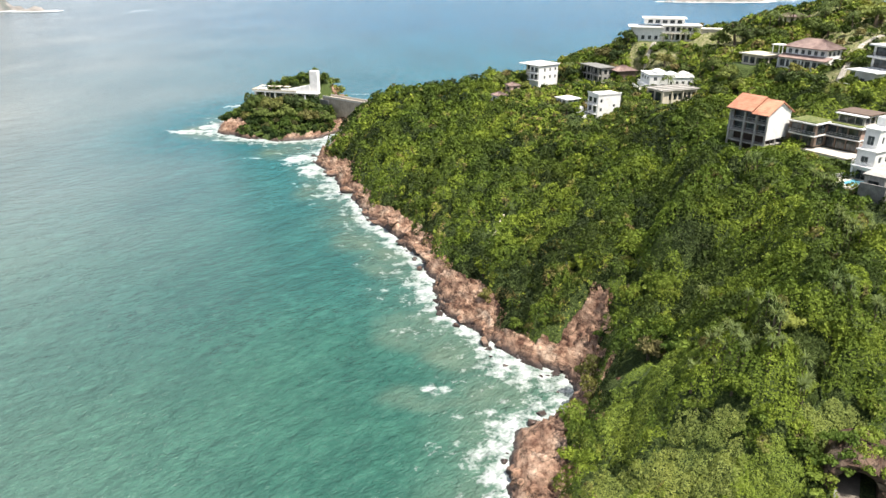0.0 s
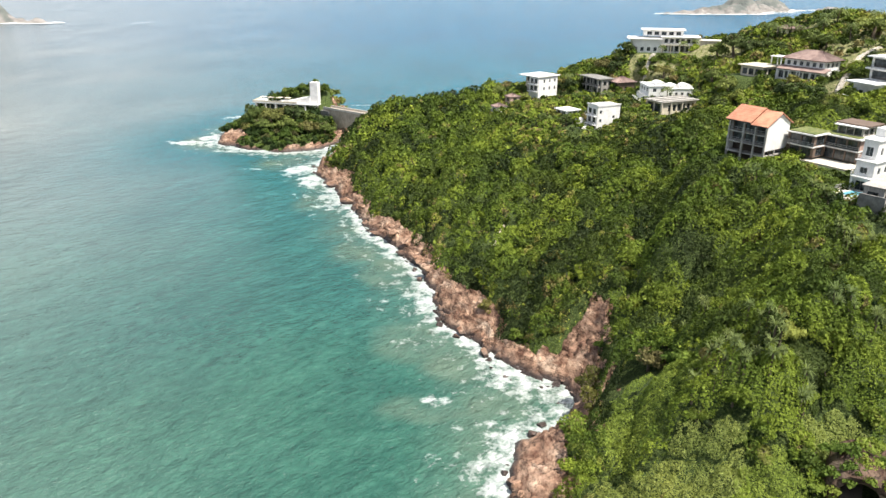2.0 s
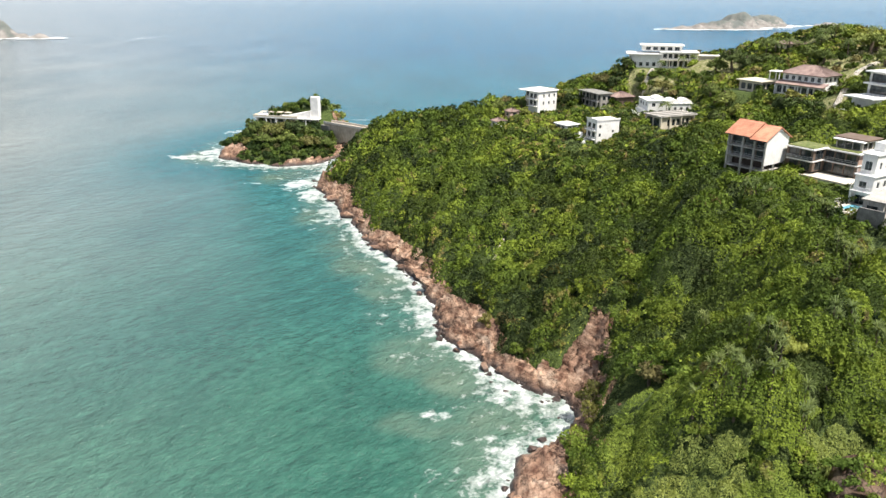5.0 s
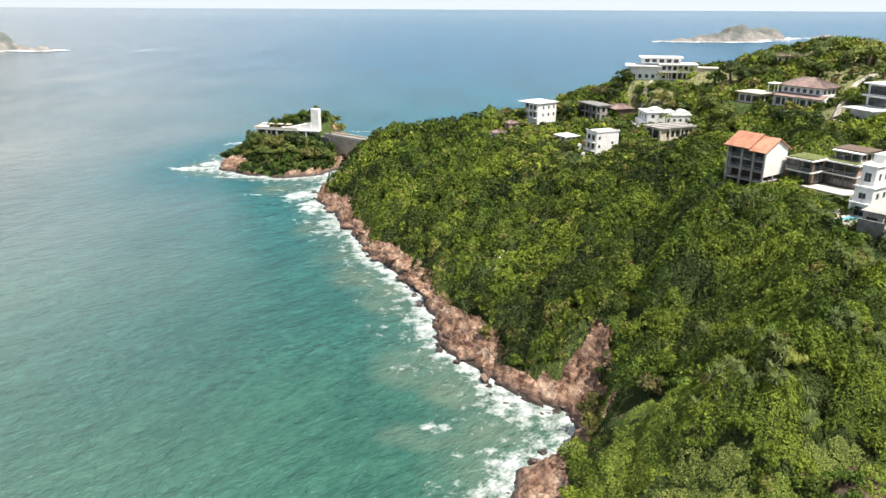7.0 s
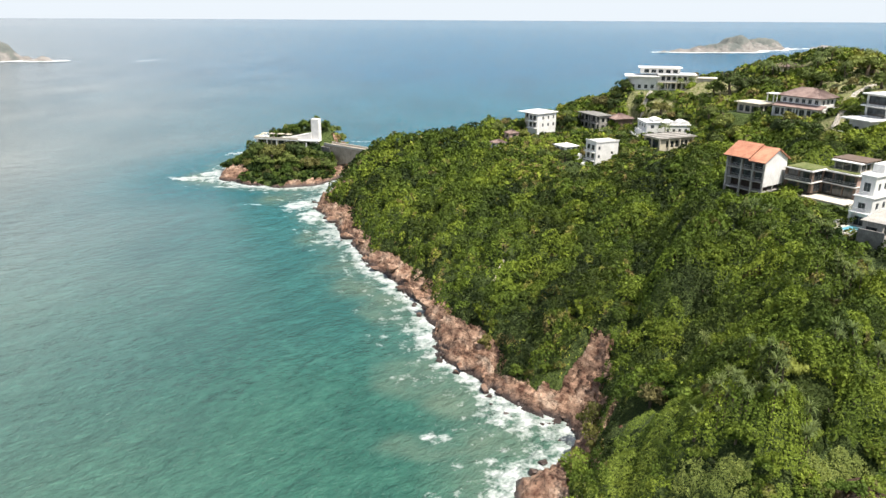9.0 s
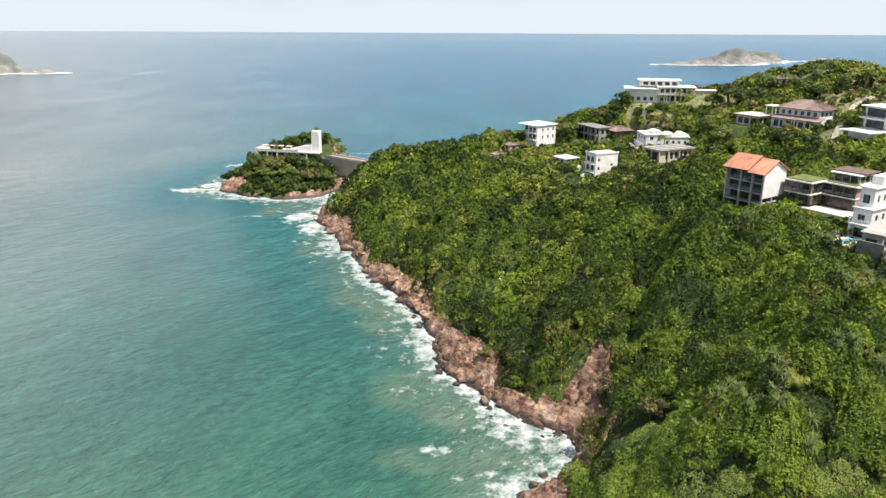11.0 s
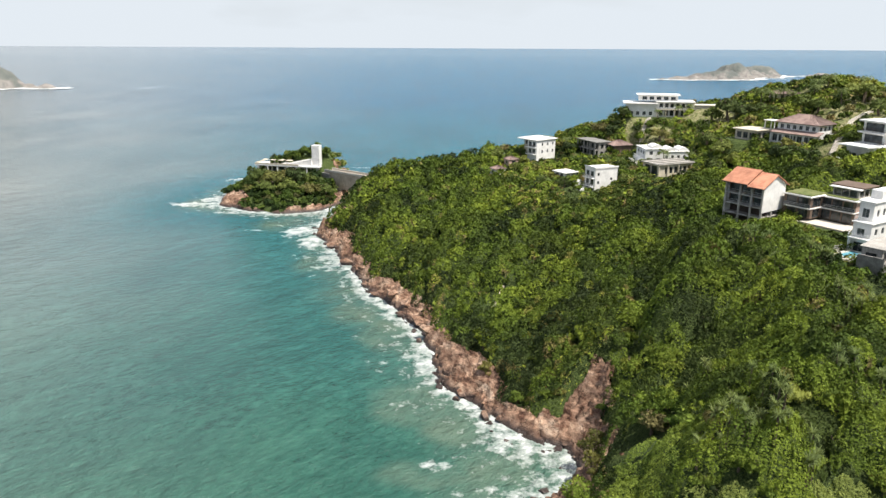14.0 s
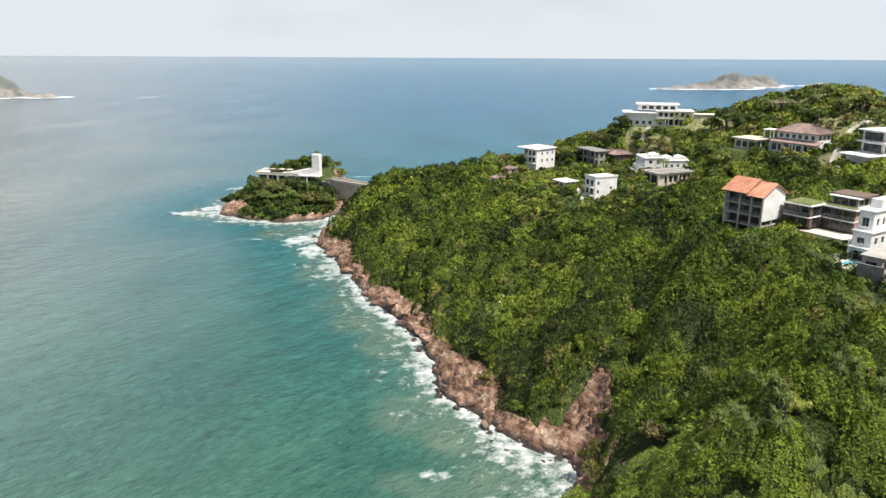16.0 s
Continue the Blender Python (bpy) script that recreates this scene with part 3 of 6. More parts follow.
# thin torn foam further out
foam = np.maximum(foam, 0.34 * smoothstep(1.0, 0.1, D / (reach * 1.9)))
BREAKERS = [(-1.9, 120.9, 4.6, 2.0, 0.52), (-81, 294, 6, 1.6, 0.55), (-122, 342, 15, 6, 0.6), (-116, 352, 8, 9, 0.6), (-146, 414, 10, 1.5, 0.42), (-117, 405, 9, 7, 0.5),
            (-62, 292, 9, 11, 0.62), (-53, 276, 7, 12, 0.58), (-44, 256, 5, 10, 0.5), (-52, 445, 14, 3, 0.45), (20, 117, 7, 7, 0.48), (-47, 240, 1.5, 1, 0.5), (-12, 160, 6, 1.2, 0.4), (-25, 182, 2, 5, 0.36), (-5, 141, 3, 2.5, 0.38),
            (-100, 325, 12, 2, 0.55), (-20, 200, 9, 12, 0.33)]
for bx, by, rx, ry, a in BREAKERS:
    foam = np.maximum(foam, a * smoothstep(1.3, 0.35, np.hypot((X - bx) / rx, (Y - by) / ry) + 0.8 * (vnoise(X, Y, 0.25) - 0.5)))
foam = np.where(D < -3, 0, foam)
shallow = smoothstep(20, 0, D - 22 * (vnoise(X * 0.5, Y, 0.045, 3) - 0.5)) * 0.85
# milky water that the surf has stirred up
for fx, fy, rx, ry in ((-25, 205, 10, 16), (-14, 187, 9, 13), (-6, 146, 10, 11), (4, 134, 9, 9), (11, 121, 11, 9), (-3, 118, 9, 5), (-47, 250, 8, 16), (-70, 305, 12, 12), (-118, 345, 14, 14)):
    q = np.hypot((X - fx) / rx, (Y - fy) / ry) + 0.9 * (vnoise(X, Y, 0.09, 4) - 0.5)
    shallow = np.maximum(shallow, 0.9 * smoothstep(1.25, 0.5, q))
    foam = np.maximum(foam, np.where(D > -3, 0.3 * smoothstep(1.2, 0.6, q) * smoothstep(0.5, 0.62, vnoise(X * 0.7 + Y * 0.4, Y - 0.5 * X, 0.14, 4)), 0))
for fx, fy, rx, ry in ((570, 1440, 140, 50), (660, 1560, 100, 50), (405, 1372, 48, 7), (-640, 1104, 85, 20), (770, 1560, 85, 14), (-450, 1130, 12, 4)):
    q = np.hypot((X - fx) / rx, (Y - fy) / ry)
    foam = np.maximum(foam, 0.45 * smoothstep(1.15, 1.0, q + 0.25 * (vnoise(X, Y, 0.01) - 0.5)))
chop = 0.35 * (vnoise(X * 0.5, Y, 0.16, 3) - 0.5) * smoothstep(600, 200, np.hypot(X, Y))
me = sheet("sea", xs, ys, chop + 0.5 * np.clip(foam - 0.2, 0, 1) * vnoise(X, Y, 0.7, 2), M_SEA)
set_attr(me, "foam", foam.ravel())
set_attr(me, "shallow", shallow.ravel())
# pale glare left of the camera, painted into the water colour as a fan
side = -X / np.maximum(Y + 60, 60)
glare = smoothstep(-0.02, 0.66, side + 0.16 * (vnoise(X, Y, 0.012, 4) - 0.5)) * smoothstep(6, 70, D) * (0.24 + 0.76 * smoothstep(110, 420, np.hypot(X, Y)))
set_attr(me, "glare", glare.ravel())
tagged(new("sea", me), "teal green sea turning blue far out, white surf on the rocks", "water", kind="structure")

# ---- plants ----
def leaf_cards(rng, centres, normals, size, droop=0.25, spread=0.6):
    """Folded leaf clumps, one at each centre, facing roughly along the normals: places and faces."""
    n = len(centres)
    nn = normals + rng.normal(0, spread, (n, 3))
    nn /= np.linalg.norm(nn, axis=1, keepdims=True) + 1e-9
    t = rng.normal(0, 1, (n, 3))
    t -= nn * (t * nn).sum(1, keepdims=True)
    t /= np.linalg.norm(t, axis=1, keepdims=True) + 1e-9
    b = np.cross(nn, t)
    s = (size * np.exp(rng.normal(-0.1, 0.38, n)))[:, None]
    fold = nn * s * droop
    v = np.stack([centres - t * s, centres - b * s * 0.62 - fold, centres + t * s, centres + b * s * 0.62 - fold * rng.uniform(-0.6, 1, (n, 1))], 1)
    return v.reshape(-1, 3), np.arange(4 * n).reshape(n, 4)


def crown_points(rng, n, radius, height, lobes):
    """Points and outward directions on a crown of many rounded clumps whose foot is at 0."""
    cs, rs = [(0, 0, height * 0.52)], [min(radius, height * 0.5) * 0.72]
    for k in range(lobes):
        a, e = 2.4 * k + rng.uniform(-0.5, 0.5), math.asin(rng.uniform(0.0, 0.97))
        q = rng.uniform(0.5, 0.86)
        cs.append((q * radius * math.cos(a) * math.cos(e), q * radius * math.sin(a) * math.cos(e), height * (0.4 + 0.52 * q * math.sin(e))))
        rs.append(radius * rng.uniform(0.2, 0.4))
    cs, rs = np.array(cs), np.array(rs)
    w = rs ** 2 / (rs ** 2).sum()
    i = rng.choice(len(rs), n, p=w)
    d = rng.normal(0, 1, (n, 3))
    d[:, 2] = np.abs(d[:, 2]) * 0.9 - 0.32
    d /= np.linalg.norm(d, axis=1, keepdims=True)
    p = cs[i] + d * (rs[i] * rng.uniform(0.8, 1.05, n))[:, None] * np.array([1, 1, 0.8])
    p[:, 2] = np.maximum(p[:, 2], 0.1)
    out = d + np.array([0, 0, 0.15])
    return p, out / np.linalg.norm(out, axis=1, keepdims=True)


def crown_arrays(rng, n, radius, height, lobes, leaf):
    p, d = crown_points(rng, n, radius, height, lobes)
    return leaf_cards(rng, p, d, leaf, spread=0.42)


def trunk_bm(rng, height, radius, limbs=4):
    """A tapered, leaning trunk that forks into limbs."""
    bm = bmesh.new()

    def limb(a, b, ra, rb):
        d = Vector(b) - Vector(a)
        m = Matrix.Translation((Vector(a) + Vector(b)) / 2) @ d.to_track_quat("Z", "Y").to_matrix().to_4x4()
        bmesh.ops.create_cone(bm, cap_ends=True, segments=6, radius1=ra, radius2=rb, depth=d.length, matrix=m)

    lean = (rng.uniform(-0.3, 0.3), rng.uniform(-0.3, 0.3), height * 0.5)
    limb((0, 0, -0.8), lean, radius, radius * 0.7)
    for k in range(limbs):
        a = 6.283 * k / limbs + rng.uniform(-0.5, 0.5)
        q = height * rng.uniform(0.18, 0.3)
        limb(lean, (lean[0] + q * math.cos(a), lean[1] + q * math.sin(a), height * rng.uniform(0.72, 0.9)), radius * 0.6, radius * 0.18)
    return bm


def make_tree(rng, radius, height, n, leaf, mat):
    """A tree at the origin with trunk and crown."""
    tree = new("tree")
    part("trunk", trunk_bm(rng, height, 0.09 * radius + 0.05), M_BARK, tree, "grey-brown forked trunk")
    v, f = crown_arrays(rng, n, radius, height, rng.randint(9, 14), leaf)
    me = mesh_from("crown", v, f, mat)
    set_attr(me, "tree", np.zeros(len(v)))
    set_attr(me, "own", np.ones(len(v)))
    crown = new("crown", me)
    crown.parent = tree
    return tree


# roads, paths and camera sightlines kept treeless: x, y, radius across and along
CLEAR = [(51, 256, 6, 5), (46, 261, 5, 5), (81, 130, 5, 6), (79, 124, 3, 4), (58, 72, 5, 11), (-80, 371, 20, 7), (-49, 355, 5, 12), (-63, 369, 5, 5), (134, 242, 2.5, 8), (144, 256, 2.5, 8), (88, 320, 2.2, 8), (13.3, 183, 1.2, 7), (11, 176, 1.2, 4),
         (94, 168, 7, 7), (89, 147, 5, 4), (105, 328, 10, 6), (54, 259, 5, 5), (51, 266, 6, 4), (82, 258, 7, 4), (76, 284, 5, 6), (41, 316, 4, 5), (67, 310, 7, 4),
         (106, 262, 5, 5), (97, 330, 6, 4), (122, 329, 8, 3), (77, 176, 4, 4)]


def house_room(x, y):
    """1 in the gardens close round a house, 0 in the open wood; and whether a house or cleared oval is there."""
    g, inside = np.zeros(x.shape), np.zeros(x.shape, bool)
    for px, py, pr, pz in PADS:
        q = np.hypot(x - px, y - py) / pr
        inside |= q < 0.98
        g = np.maximum(g, smoothstep(2.7, 1.4, q))
    for cx, cy, rx, ry in CLEAR:
        inside |= np.hypot((x - cx) / rx, (y - cy) / ry) < 1
    return g, inside


# soft low bushes without trees at the foot of the slope: x, y, radii, pale or not
SOFT = [(30, 96.5, 5, 6, 0), (45.5, 80, 5, 4, 0), (35.5, 82, 8, 6.5, 1), (58, 86.2, 5, 2.6, 1), (69, 96, 4, 3, 0), (24.5, 84, 3.5, 5, 1), (35, 104.5, 8, 8, 0)]


def soft_ground(x, y, pale=None):
    hit = np.zeros(x.shape, bool)
    for sx, sy, rx, ry, p in SOFT:
        if pale is None or p == pale:
            hit |= np.hypot((x - sx) / rx, (y - sy) / ry) + 1.1 * (vnoise(x, y, 0.22, 3) - 0.5) + 0.5 * (vnoise(x, y, 1.3, 2) - 0.5) < 1
    return hit


def scatter(rng, step, lo, hi, soft=None):
    gx, gy = np.meshgrid(np.arange(lo[0], hi[0], step), np.arange(lo[1], hi[1], step))
    x = (gx + rng.uniform(-0.5, 0.5, gx.shape) * step).ravel()
    y = (gy + rng.uniform(-0.5, 0.5, gy.shape) * step).ravel()
    z, d = ground(x, y)
    g, inside = house_room(x, y)
    mead = np.zeros(x.shape)
    for mx, my, rx, ry in MEADOWS:
        mead = np.maximum(mead, smoothstep(1.1, 0.8, np.hypot((x - mx) / rx, (y - my) / ry)))
    keep = (d > rim_width(x, y) + 0.3) & ~inside & (x / np.maximum(y, 1) < np.where(y > 150, 0.68, 0.76)) & ((y < 356) | (x < -44))
    keep &= ~soft_ground(x, y) if soft is None else soft_ground(x, y, soft)
    return [v[keep] for v in (x, y, z, d, g, mead)]


rng = np.random.RandomState(11)
tx, ty, tz, td, tg, mead = scatter(rng, 2.9, (-120, 50), (260, 440))
ok = (mead < 0.4) | (rng.rand(len(tx)) < 0.10)
tx, ty, tz, td, tg = (v[ok] for v in (tx, ty, tz, td, tg))
clump = vnoise(tx, ty, 0.045, 3)
# a low even thicket, with taller dark trees standing in loose groups
tall = rng.rand(len(tx)) < 0.14 + 0.3 * np.exp(-((tx - 57) / 16) ** 2 - ((ty - 103) / 12) ** 2) + 0.3 * smoothstep(0.5, 0.68, clump)
tr = np.where(tall, rng.uniform(1.7, 3.1, len(tx)), np.exp(rng.normal(0.32, 0.22, len(tx))))
th = np.where(tall, tr * rng.uniform(1.3, 1.9, len(tx)) + 1.2, tr * rng.uniform(1.0, 1.5, len(tx)) + 0.6 + 2.0 * clump)
shade = 0.55 * smoothstep(0.32, 0.68, vnoise(tx + 90, ty + 40, 0.04, 3)) + 0.36 * rng.rand(len(tx))
shade = np.where(tall, 0.45 * shade * rng.uniform(0.2, 1.4, len(tx)), 0.2 + 0.8 * shade)
shade = np.where((td < rim_width(tx, ty) + 5) & (rng.rand(len(tx)) < 0.4) | (rng.rand(len(tx)) < 0.025), rng.uniform(0.88, 1.0, len(tx)), shade)
upper = smoothstep(225, 255, ty) * (tx > 25)
shade = np.where(rng.rand(len(tx)) < 0.22 * upper, rng.uniform(0.85, 1.0, len(tx)), shade * (1 - 0.25 * upper))
lone = tall | (rng.rand(len(tx)) < np.where((ty > 312) & (tx + 44 < -0.35 * (ty - 320)), 1.0, 0.12 + 0.4 * ((ty > 225) & (tx > 20))))
tx, ty, tz, td, tg, tr, th, shade, tall = (v[lone] for v in (tx, ty, tz, td, tg, tr, th, shade, tall))
edge = smoothstep(4, 16, td)
low = (0.65 + 0.35 * edge) * (1 - 0.4 * tg)
th = np.where(tg > 0.6, np.minimum(th, 4.6), th)
tr, th = np.maximum(tr * (0.8 + 0.2 * edge) * (1 - 0.3 * tg), 0.9), th * low

# the nearest trees stand singly
near = np.where((ty < 170) & (tx < 110))[0]
order = near[np.argsort(ty[near])][:300]
kinds = [make_tree(rng, 2.0, h, int(n * 1.15), 0.165, mt) for h, n, mt in ((2.7, 1000, M_LEAF), (3.2, 1080, M_LEAF), (2.4, 950, M_SHRUB), (3.0, 1000, M_LEAF_DARK), (3.6, 1150, M_LEAF), (2.6, 900, M_SHRUB), (2.9, 980, M_LEAF))]
for ob in kinds:
    tagged(ob, "leafy green broadleaf tree in the thicket on the slope", "tree", "trees of the near slope")
for i in order:
    soft = ty[i] < 108 and tx[i] < 47
    src = kinds[rng.choice(len(kinds), p=(0.05, 0.05, 0.4, 0.0, 0.0, 0.45, 0.05) if soft else (0.2, 0.16, 0.18, 0.08, 0.10, 0.14, 0.14))]
    s = tr[i] / 2.0 * (0.75 if soft and ty[i] < 91 else 1.0)
    copy_thing(src, Matrix.LocRotScale((tx[i], ty[i], tz[i] - 0.2), Euler((rng.uniform(-0.12, 0.12), rng.uniform(-0.12, 0.12), rng.uniform(0, 6.28))), (s, s * rng.uniform(0.85, 1.2), s * rng.uniform(0.8, 1.2))))
for ob in kinds:
    for o in (*ob.children_recursive, ob):
        bpy.data.objects.remove(o)


def mass(name, label, spots, mat, category, sizes, tone=None):
    """One mesh of many crowns. spots: x, y, z, radius, height; tone: dark 0 to light and dry 1."""
    vs, fs, ids, base = [], [], [], 0
    for k, (x, y, z, r, hgt) in enumerate(spots):
        far = math.hypot(x, y)
        dens, leaf = next((d, l) for reach, d, l in sizes if far < reach)
        v, f = crown_arrays(rng, int(dens * r * r) + 24, r, hgt, rng.randint(6, 10) + int(r * 2.5), leaf)
        vs.append(v + (x, y, z - 0.25))
        fs.append(f + base)
        ids.append(np.full(len(v), rng.rand() if tone is None else tone[k]))
        base += len(v)
    me = mesh_from(name, np.concatenate(vs), np.concatenate(fs), mat)
    set_attr(me, "tree", np.concatenate(ids))
    print(name, len(spots), base // 4)
    return tagged(new(name, me), label, category, kind="stuff")


# the rest of the wood is one mass of crowns
single = set(order.tolist())
rest = np.array([i not in single for i in range(len(tx))])
isle = (ty > 312) & (tx + 44 < -0.35 * (ty - 320))
spots = np.stack([tx, ty, tz, tr, th], 1)
FAR_SIZES = ((165, 130, 0.21), (230, 80, 0.29), (300, 50, 0.39), (900, 30, 0.53))
mass("woodland", "dense green tropical wood covering the coastal hill", spots[rest & ~isle], M_LEAF, "forest", FAR_SIZES, shade[rest & ~isle])
mass("islet_trees", "dark green trees and scrub covering the rocky islet", spots[isle] * (1, 1, 1, 1.2, 1.3), M_LEAF_ISLE, "forest", FAR_SIZES)

# garden trees close round the far houses
gt = []
for px, py, pr, pz in PADS:
    if py < 200:
        continue
    for k in range(int(pr * 2.2)):
        a = rng.uniform(0, 6.283)
        q = pr * rng.uniform(1.0, 1.4)
        x, y = px + q * math.cos(a), py + q * math.sin(a)
        if house_room(np.array([x]), np.array([y]))[1][0] and q < pr * 1.05:
            continue
        s = rng.uniform(1.0, 2.2)
        front = math.sin(a) < -0.2
        gt.append((x, y, float(ground(np.array([x]), np.array([y]))[0][0]), s, s * rng.uniform(1.2, 1.7) * (1.0 if front else 1.6)))
for x, y, s in ((168, 296, 4.2), (174, 299, 3.8), (162, 298, 3.4), (180, 303, 3.6), (150, 268, 2.6), (134, 238, 2.8), (118, 246, 2.6), (110, 252, 2.4), (139, 285, 2.6), (128, 275, 2.8), (110, 285, 2.6), (72, 296, 2.6), (66, 300, 2.4),
                (92, 305, 2.2), (96, 262, 2.6), (101, 250, 2.8), (104, 236, 2.6), (62, 285, 2.4), (112, 203, 2.6), (106, 200, 2.8), (98, 196, 2.6), (112, 192, 2.4)):
    gt.append((x, y, float(ground(np.array([x]), np.array([y]))[0][0]), s, s * 1.7))
gt = np.array(gt)
mass("garden_trees", "small dark garden trees close round the hill houses", gt, M_LEAF, "trees", FAR_SIZES, rng.uniform(0, 1, len(gt)))

# broad trees that stand singly on the upper hill: x, y, crown radius
HILLTOP = [(80, 340, 3.9), (84, 338, 4.0), (93, 309, 4.6), (119, 302, 6.0), (114, 306, 5.0), (123, 298, 4.9), (100, 301, 3.5), (107, 289, 4.3), (96, 300, 3.0),
           (164, 284, 6.8), (168, 288, 5.4), (155, 258, 4.7), (142, 287, 5.0), (144, 279, 4.1), (121, 283, 3.3), (130, 297, 3.9), (133, 292, 3.4)]
VILLA_SIDE = [(114, 235, 5.0), (118, 231, 4.6), (112, 239, 4.3), (142, 244, 2.8), (110, 203, 4.7), (125, 222, 2.0), (103, 263, 4.8), (100, 246, 3.6), (94, 245, 3.6), (84, 230, 4.5),
              (79, 220, 4.4), (90, 221, 2.5), (79, 256, 2.1), (78, 228, 3.8), (66, 257, 3.0), (70, 236, 3.1), (73, 257, 3.5), (80, 247, 3.7)]
CREST_SIDE = [(40, 316, 3.2), (46, 315, 2.6), (36, 320, 3.4), (36, 333, 3.6), (25, 333, 3.8), (30, 324, 3.6), (57, 326, 3.6), (62, 311, 3.1), (39, 272, 4.0), (46, 266, 3.1), (72, 334, 5.0), (78, 330, 4.3), (38, 293, 3.9), (32, 310, 3.6), (50, 312, 2.6), (44, 306, 3.0), (58, 300, 2.6)]
# x, y, crown radius, height
ISLET_TREES = [(-94, 350, 5.2, 12.4), (-84, 347, 6.2, 11.3), (-74, 352, 6.2, 11.6), (-87, 342, 5.6, 8.4), (-75, 340, 6.2, 8.6), (-64, 340, 5.6, 8.9), (-93, 396, 4.4, 12.6), (-87, 399, 4.8, 13.0),
               (-80, 397, 5.0, 8.6), (-61, 395, 5.4, 6.6), (-57, 393, 4.0, 8.6), (-57, 343, 4.1, 8.8), (-96, 346, 3.6, 5.0), (-69, 356, 4.5, 8.0), (-80, 354, 5.0, 9.5), (-90, 357, 4.4, 9.6)]
shapes = []
for height, n in ((3.0, 1000), (3.4, 1080), (2.6, 920), (3.7, 1120)):
    ob = make_tree(rng, 2.0, height, n, 0.155, M_BROAD)
    ob.name = "broad_tree"
    shapes.append(tagged(ob, "broad dark green garden tree with a rounded crown", "tree", "broad trees on the upper hill"))
for k, (x, y, q) in enumerate(HILLTOP + VILLA_SIDE + CREST_SIDE):
    s = q / 2.0
    copy_thing(shapes[k % 4], Matrix.LocRotScale((x, y, float(ground(np.array([x]), np.array([y]))[0][0]) - 0.3), Euler((rng.uniform(-0.08, 0.08), rng.uniform(-0.08, 0.08), rng.uniform(0, 6.28))), (s, s * rng.uniform(0.85, 1.1), s * rng.uniform(0.8, 1.1))))
for k, (x, y, q, tall) in enumerate(ISLET_TREES):
    ob = copy_thing(shapes[k % 4], Matrix.LocRotScale((x, y, float(ground(np.array([x]), np.array([y]))[0][0]) - 0.3), Euler((0, 0, rng.uniform(0, 6.28))), (q / 2.0, q / 2.0 * rng.uniform(0.85, 1.1), tall / (3.0, 3.4, 2.6, 3.7)[k % 4])))
    tagged(ob, "tall dark green tree with a lumpy crown on the islet", "tree", "trees on the islet")
for ob in shapes:
    for o in (*ob.children_recursive, ob):
        bpy.data.objects.remove(o)

# bushes that hang over the tunnel mouth
hang = [(x, y, z, rr_, rr_ * 1.1) for x, y, z, rr_ in ((54.5, 80.6, 14.6, 1.5), (56.4, 80.2, 15.8, 1.7), (58.6, 80.6, 16.2, 1.8), (60.8, 81.2, 15.9, 1.7), (62.6, 82.0, 14.8, 1.6), (53.4, 82.0, 13.6, 1.6),
                                                        (57.0, 82.6, 16.6, 2.0), (60.2, 83.4, 17.0, 2.0), (52.2, 80.0, 12.6, 1.4), (64.4, 82.4, 14.0, 1.6), (55.0, 83.6, 16.4, 1.8), (51.2, 77.4, 11.8, 1.2), (50.4, 74.4, 11.2, 1.2), (55.2, 78.6, 15.0, 1.0), (57.4, 77.6, 15.9, 1.1), (59.6, 77.2, 15.6, 1.2), (61.4, 77.2, 14.4, 1.1), (53.6, 79.0, 13.4, 1.0))]
mass("hanging_bushes", "yellow green bushes hanging over a rock tunnel mouth", hang, M_SHRUB, "shrubs", ((900, 150, 0.18),))

ux, uy, uz, ud, ug, um = scatter(rng, 3.6, (-60, 215), (240, 400))
pick = (rng.rand(len(ux)) < 0.5 + 0.5 * ug)
ur = rng.uniform(0.7, 1.4, len(ux)) * (1 - 0.4 * um)
mass("garden_shrubs", "mixed green garden shrubs round the houses and on the grass", np.stack([ux, uy, uz, ur, ur * 1.1], 1)[pick & ((um < 0.3) | (rng.rand(len(ux)) < 0.3))], M_BROAD, "shrubs", ((900, 26, 0.38),))


# the thicket: one billowing leafy surface over the slope between the trees
gx0, gy0 = -60.0, 55.0
GX, GY = np.meshgrid(np.arange(gx0, 236), np.arange(gy0, 400))
GZ, GD = ground(GX, GY)
GG, GI = house_room(GX, GY)
GM = np.zeros(GX.shape)
for mx, my, rx, ry in MEADOWS:
    GM = np.maximum(GM, smoothstep(1.15, 0.75, np.hypot((GX - mx) / rx, (GY - my) / ry)))
GE = GD - rim_width(GX, GY)


def sample(grid, x, y):
    """Smooth look-up in a grid of one-metre squares."""
    u, v = np.clip(x - gx0, 0, grid.shape[1] - 1.001), np.clip(y - gy0, 0, grid.shape[0] - 1.001)
    i, j = u.astype(int), v.astype(int)
    u, v = u - i, v - j
    return (grid[j, i] * (1 - u) + grid[j, i + 1] * u) * (1 - v) + (grid[j + 1, i] * (1 - u) + grid[j + 1, i + 1] * u) * v


